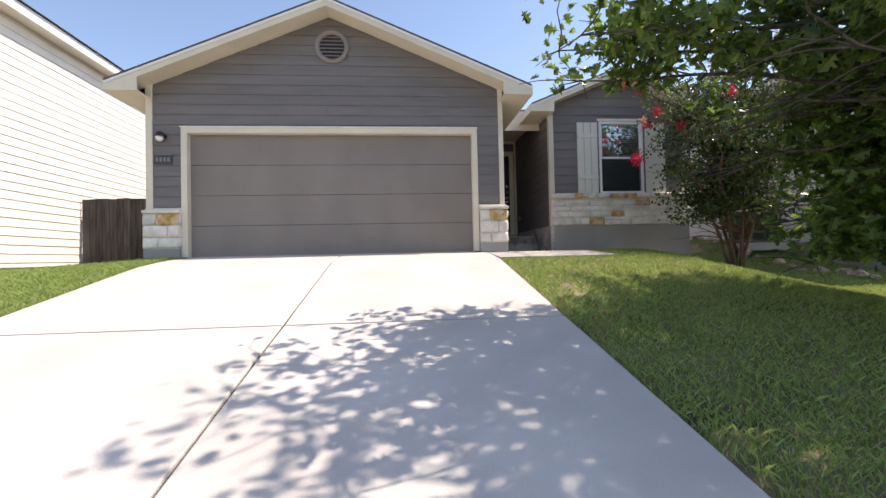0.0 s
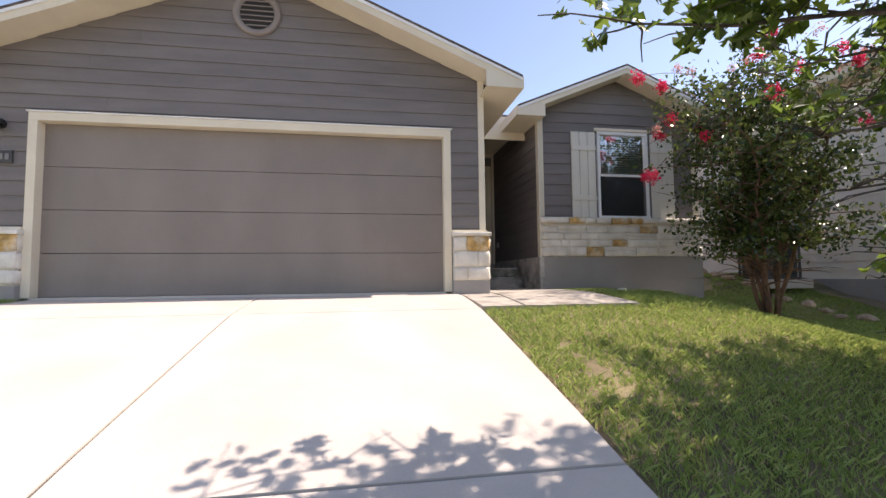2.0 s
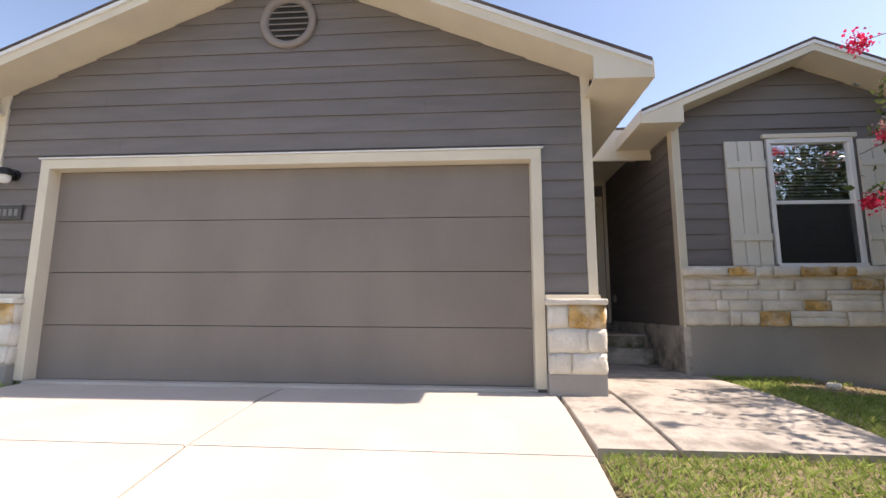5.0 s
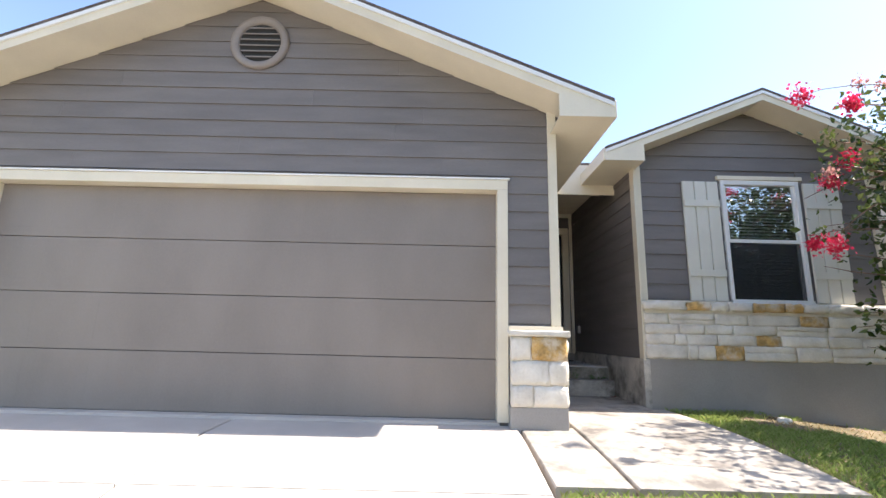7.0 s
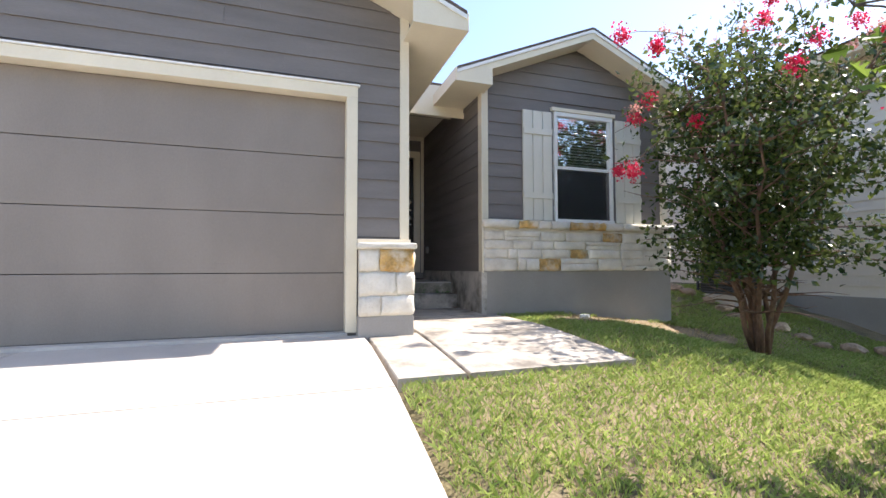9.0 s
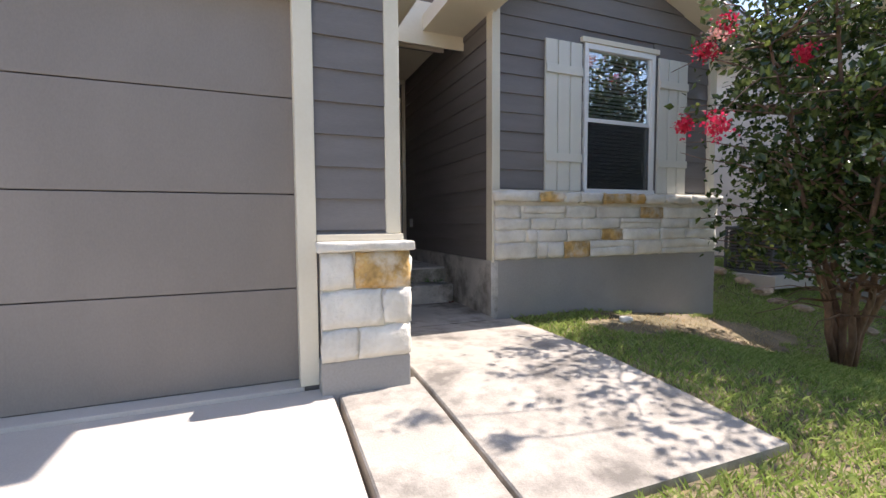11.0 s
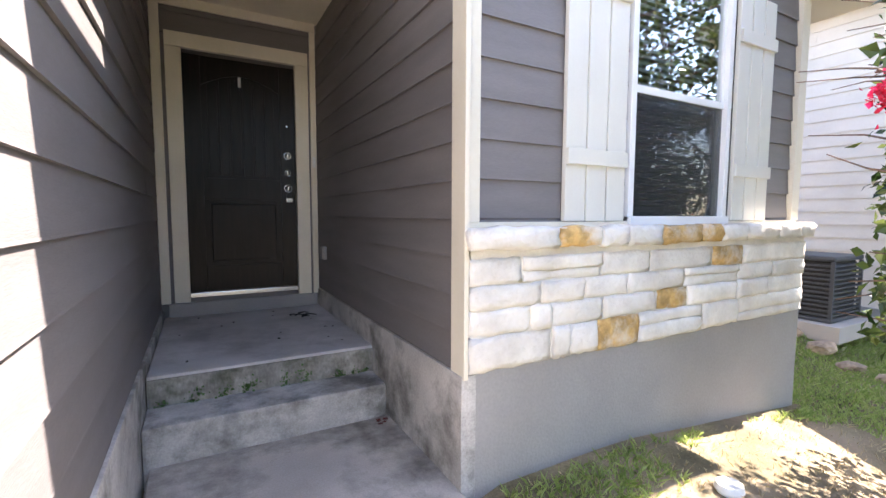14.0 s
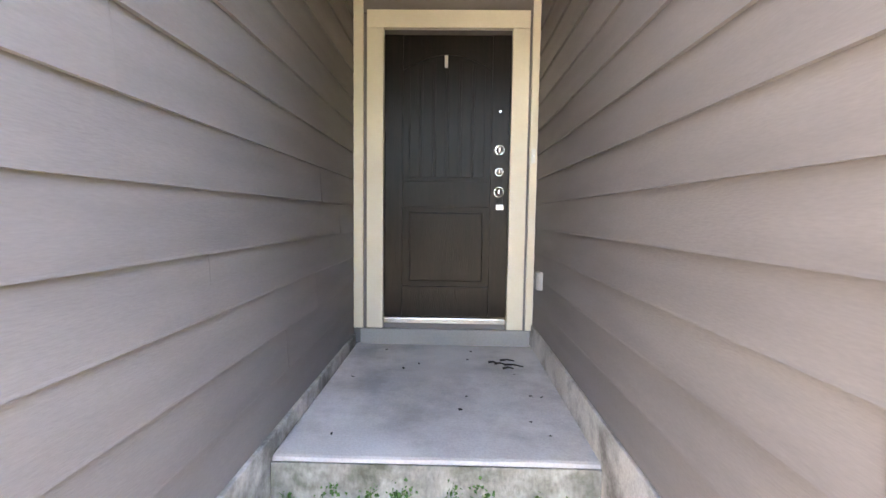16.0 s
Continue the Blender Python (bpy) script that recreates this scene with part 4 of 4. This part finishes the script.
def lobed_leaves(name, pos, size, material, rng, parent, label):
    """Deeply lobed leaves, two folded halves each, as one mesh."""
    n = len(pos)
    d = rng.normal(size=(n, 3)) * np.array([1, 1, 0.6]) - np.array([0, 0, 0.35])
    d /= np.linalg.norm(d, axis=1)[:, None]
    e = rng.normal(size=(n, 3)) * np.array([1, 1, 0.5])
    e -= (e * d).sum(1)[:, None] * d
    e /= np.linalg.norm(e, axis=1)[:, None]
    up = np.cross(d, e)
    s = (size * rng.uniform(0.65, 1.25, n))[:, None]
    rim = []
    for side in (1, -1):
        rim += [pos + s * (d * a + e * (side * b) + up * (0.35 * b - 0.25 * a * a)) for a, b in OAK_LEAF]
    m = len(OAK_LEAF)
    i = np.arange(n)[:, None] * (2 * m)
    faces = np.concatenate([i + np.arange(m), i + np.concatenate([[0], np.arange(2 * m - 2, m, -1), [m - 1]])[::-1]], 1).reshape(-1, m)
    me = bpy.data.meshes.new(name)
    me.from_pydata(np.stack(rim, 1).reshape(-1, 3).tolist(), [], faces.tolist())
    me.materials.append(material)
    ob = new(name, me)
    ob.parent = parent
    ob["label"] = label
    return ob


def bend(a, b, sag, rng, n=6, wob=0.05):
    a, b = Vector(a), Vector(b)
    return [a.lerp(b, i / n) + Vector((rng.normal() * wob, rng.normal() * wob, rng.normal() * wob * 0.5)) * (1 if 0 < i < n else 0) + Vector((0, 0, sag * 4 * (i / n) * (1 - i / n))) for i in range(n + 1)]


moss_rng = np.random.default_rng(500)
tagged(scatter_mesh("moss_leaves", np.concatenate([q for q, _, _ in MOSS]), 0.016, M_MOSS, moss_rng, 0.9, parent=ms), kind="stuff")

# crape myrtle beside the wing
rng = np.random.default_rng(11)
TX, TY = 4.92, -0.08
TZ = lawn(TX, TY) - 0.03
cm = thing("crape_myrtle", "multi-stemmed crape myrtle with pink-red blooms", "tree")
stems, tips = bmesh.new(), []
for i in range(9):
    a = 2 * math.pi * i / 9 + rng.uniform(-0.3, 0.3)
    r1 = rng.uniform(0.35, 1.15)
    top = Vector((TX - 0.3 + r1 * math.cos(a), TY - 0.1 + r1 * math.sin(a), TZ + rng.uniform(2.4, 3.7)))
    st = bend((TX + 0.06 * math.cos(a), TY + 0.06 * math.sin(a), TZ), top, 0.12, rng, 9, 0.035)
    one = bmesh.new()
    tube(one, st, 0.034, 0.011, 7)
    part("stem", one, M_BARK, cm, "smooth reddish-brown stem", smooth=True)
    for j in range(2, 10):
        for q in range(4):
            b = rng.uniform(0, 2 * math.pi)
            l = rng.uniform(0.4, 1.05)
            p = st[j]
            e = p + Vector((l * math.cos(b), l * math.sin(b), rng.uniform(-0.15, 0.6) * (1 if j > 4 else 0.5)))
            br = bend(p, e, 0.04, rng, 4, 0.03)
            tube(stems, br, 0.012, 0.003, 5)
            tips += [(br[k], rng.uniform(0.10, 0.2)) for k in (2, 3, 4)]
tagged(part("twigs", stems, M_BARK, cm, "fine reddish-brown branches", smooth=True), kind="stuff")
pts = []
for p, r in tips:
    d = math.hypot(p.x - TX + 0.3, p.y - TY + 0.1)
    if d > 1.85:
        continue
    pts.append(np.array(p)[None] + rng.normal(size=(25, 3)) * np.array([r, r, r * 0.8]) * 0.7)
pts = np.concatenate(pts)
pts = pts[pts[:, 1] < 0.28 * pts[:, 0] - 0.55 + rng.normal(size=len(pts)) * 0.06]
rad = np.hypot(pts[:, 0] - TX + 0.15, pts[:, 1] - TY)
pts = pts[pts[:, 2] > TZ + 0.95 + 0.5 * np.clip(1 - rad / 0.9, 0, 1)]
scatter_mesh("crown", pts, 0.08, M_MYRTLE, rng, 0.62, parent=cm, label="glossy dark green leaves")


def bloom(p, r, n, material, label, sprig=None):
    q = np.array(p)[None] + rng.normal(size=(n, 3)) * np.array([r, r, r * 1.1]) * 0.55
    scatter_mesh("flower_cluster", q, 0.030, material, rng, 1.0, parent=cm, label=label)


BLOOMS = [(3.47, 0.35, 2.45), (3.15, 0.30, 1.76), (2.98, -0.14, 1.66), (3.62, 0.30, 2.68), (3.77, -0.27, 2.25), (4.4, -0.6, 3.35), (2.62, -0.42, 2.98), (2.75, -0.75, 2.72),
          (4.1, -1.1, 2.6), (5.2, -1.3, 3.0), (5.0, -1.5, 2.1), (5.0, -0.3, 3.9), (5.5, -0.9, 3.4), (4.6, -1.0, 3.0)]
for i, p in enumerate(BLOOMS):
    bloom(p, 0.06 if i in (1, 4, 7, 9, 11) else 0.085, 190, M_FLOWER, "pink-red bloom")
    bm = bmesh.new()
    tgt = min((t[0] for t in tips), key=lambda t: (t - Vector(p)).length)
    tube(bm, bend(tgt, p, 0.05, rng, 4, 0.01), 0.006, 0.003, 5)
    part("twig", bm, M_BARK, cm)
top_tips = sorted((t[0] for t in tips), key=lambda q: -q.z)[:60:5]
for p in [(3.25, 0.1, 2.45), (4.5, -0.9, 3.5), (5.2, -0.8, 3.7), (5.4, -0.9, 3.1)] + [tuple(q + Vector((0, 0, 0.22))) for q in top_tips]:
    bloom(p, 0.07, 60, M_FADED, "faded bloom")
    bm = bmesh.new()
    tgt = min((t[0] for t in tips), key=lambda t: (t - Vector(p)).length)
    tube(bm, bend(tgt, p, 0.05, rng, 4, 0.01), 0.006, 0.003, 5)
    part("twig", bm, M_BARK, cm)

# shade oak over the lawn
rng = np.random.default_rng(29)
OX, OY = 3.9, -5.1
OZ = lawn(OX, OY) - 0.05
oak = thing("oak_tree", "leafy young oak shading the lawn and drive", "tree")
bm = bmesh.new()
tube(bm, bend((OX, OY, OZ), (OX + 0.1, OY, OZ + 5.4), 0, rng, 8, 0.03), 0.13, 0.05, 10)
part("trunk", bm, M_OAKBARK, oak, "grey-brown trunk", smooth=True)
# limbs that reach out over the drive and towards the house: height on the trunk, end
REACH = ((2.0, (0.35, -3.8, 1.6)), (2.0, (0.7, -3.95, 1.95)), (2.0, (0.05, -4.1, 1.75)), (2.2, (-0.2, -4.7, 2.2)), (2.2, (1.3, -4.1, 2.3)),
         (2.3, (2.5, -2.45, 2.1)), (2.1, (2.8, -2.75, 1.7)), (1.5, (2.95, -3.15, 0.35)), (1.4, (3.5, -3.0, 0.2)), (1.5, (4.4, -2.9, 0.3)), (1.5, (2.7, -3.6, 0.9)))
bm = bmesh.new()
tips = []
OAKN, SKIRT = 96, 34
for i in range(OAKN + SKIRT):
    h = 1.3 + 3.9 * (i / OAKN)
    a = i * 2.399 + rng.uniform(-0.2, 0.2)
    prof = math.sin(math.pi * (0.38 + 0.46 * (i / OAKN)))
    rx, ry = 4.0 * prof * rng.uniform(0.6, 1.04), 2.75 * prof * rng.uniform(0.6, 1.04)
    e = Vector((OX + rx * math.cos(a), OY + ry * math.sin(a), OZ + h + rng.uniform(0.1, 0.9) - 0.10 * rx))
    e.y = min(e.y, -3.85 if e.x < 2.4 else -3.0)
    if i >= OAKN:
        k = (i - OAKN) / SKIRT
        h = 1.1 + 0.7 * k
        rx, ry = rng.uniform(1.2, 4.0), rng.uniform(1.0, 2.6)
        e = Vector((max(OX + rx * math.cos(a), 2.7), min(OY + ry * math.sin(a), -3.0), OZ + rng.uniform(0.75, 1.7)))
    if i < len(REACH):
        h, e = REACH[i][0], Vector(REACH[i][1])
    limb = bend((OX, OY, OZ + h), e, 0.12, rng, 8, 0.05)
    one = bmesh.new()
    tube(one, limb, 0.035, 0.006, 6)
    part("limb", one, M_OAKBARK, oak, smooth=True)
    for j in range(3, 9):
        for q in range(3):
            l = rng.uniform(0.25, 0.7) * (0.55 if 4 < i < 7 else 1)
            b = rng.uniform(0, 2 * math.pi)
            t = limb[j] + Vector((l * math.cos(b), l * math.sin(b), rng.uniform(-0.25, 0.25)))
            tube(bm, bend(limb[j], t, 0.03, rng, 3, 0.02), 0.008, 0.003, 4)
            tips += [(limb[j].lerp(t, 0.6), 0.12), (t, 0.12)]
tagged(part("twigs", bm, M_OAKBARK, oak, "grey-brown twigs", smooth=True), kind="stuff")
pts = np.concatenate([np.array(p)[None] + rng.normal(size=(22, 3)) * np.array([r, r, r * 0.6]) for p, r in tips])
low = np.where(pts[:, 0] < 2.3, 1.3 + 0.25 * (pts[:, 1] > -4.6), -0.15)
thin = np.where((pts[:, 0] < 2.8) & (pts[:, 2] > 2.1), 0.2, np.where(pts[:, 0] < 2.6, 0.6, np.where((pts[:, 0] < 4.2) & (pts[:, 2] > 2.6), 0.4, 1.0)))
side = pts[:, 1] < 0.70 * (pts[:, 0] + 0.97) - 5.8
branch = (pts[:, 2] > 1.5) & (pts[:, 0] < 3.0) & (pts[:, 0] > 2.1) & (pts[:, 1] < -2.1) & (rng.random(len(pts)) < 0.6)
west = (pts[:, 0] < 2.4) & (pts[:, 1] < -3.6)
clump = np.array([noise.noise(Vector(p) * 1.5) for p in pts])
open_crown = (clump > -0.12) | (pts[:, 0] > 5.0)
pts = pts[(pts[:, 2] > low) & (side | branch | west) & (rng.random(len(pts)) < thin) & open_crown]
near = (pts[:, 0] < 3.4)
lobed_leaves("crown", pts[near], 0.125, M_OAK, rng, oak, "green lobed oak leaves")
inner = pts[~near]
# extra unseen low leaves, doubled to block sky and deepen the lawn's shade
shade_leaves = inner[(inner[:, 0] > 4.0) & (inner[:, 2] < 2.6)]
inner = np.concatenate([inner, shade_leaves + rng.normal(size=shade_leaves.shape) * 0.14])
scatter_mesh("crown", inner, 0.125, M_OAK, rng, 0.6, 0.4, oak, "green lobed oak leaves")

# grass
rng = np.random.default_rng(3)


def grass(name, n, x0, x1, y0, y1, material, keep, hmin, hmax, label):
    x, y = rng.uniform(x0, x1, n), rng.uniform(y0, y1, n)
    ok = np.array([keep(a, b) for a, b in zip(x, y)])
    x, y = x[ok], y[ok]
    z = np.array([lawn(a, b) for a, b in zip(x, y)]) - 0.005
    n = len(x)
    h = rng.uniform(hmin, hmax, n)
    a = rng.uniform(0, 2 * math.pi, n)
    w = rng.uniform(0.0025, 0.0048, n)
    lean = rng.normal(size=(n, 2)) * 0.55 * h[:, None]
    b0 = np.stack([x + w * np.cos(a), y + w * np.sin(a), z], 1)
    b1 = np.stack([x - w * np.cos(a), y - w * np.sin(a), z], 1)
    m0 = np.stack([x + w * 0.8 * np.cos(a) + lean[:, 0] * 0.35, y + w * 0.8 * np.sin(a) + lean[:, 1] * 0.35, z + h * 0.6], 1)
    tip = np.stack([x + lean[:, 0], y + lean[:, 1], z + h], 1)
    v = np.stack([b0, b1, m0, tip], 1).reshape(-1, 3)
    i = np.arange(n)[:, None] * 4
    f = np.concatenate([i + np.array([0, 1, 2]), i + np.array([1, 3, 2])], 1).reshape(-1, 3)
    me = bpy.data.meshes.new(name)
    me.from_pydata(v.tolist(), [], f.tolist())
    me.materials.append(material)
    return tagged(new(name, me), label, "grass", kind="stuff")


def on_lawn(x, y):
    edge = 0.10 + 0.05 * noise.noise((x * 5, y * 5, 1))
    if x < edge or (x < 1.98 and y > -1.33) or (y > 1.2 and x < 4.95):
        return False
    bare = math.exp(-((x - 3.85) / 1.15) ** 2 - ((y - 0.62) / 0.5) ** 2) * 2.1
    bare = max(bare, 0.5 * math.exp(-((x - 0.45) / 0.45) ** 2 - ((y + 3.0) / 1.2) ** 2), 0.85 * math.exp(-((x - 5.5) / 1.0) ** 2 - ((y - 2.6) / 0.8) ** 2))
    return noise.noise((x * 2.3, y * 2.3, 3)) * 0.4 + noise.noise((x * 9, y * 9, 5)) * 0.3 + 0.62 > bare + 0.12


def on_left(x, y):
    return x < -5.08


grass("grass", 300000, 0.08, 7.8, -7.8, 3.2, M_GRASS, on_lawn, 0.02, 0.062, "short green lawn grass")
grass("dry_grass", 22000, 0.08, 6.3, -7.6, 3.0, M_DRYGRASS, lambda x, y: on_lawn(x, y) or (x > 2.0 and y < 1.2), 0.015, 0.045, "dry straw-coloured lawn grass")
grass("grass_west", 70000, -8.45, -5.05, -5.0, 2.55, M_GRASS, on_left, 0.03, 0.08, "short green grass strip")
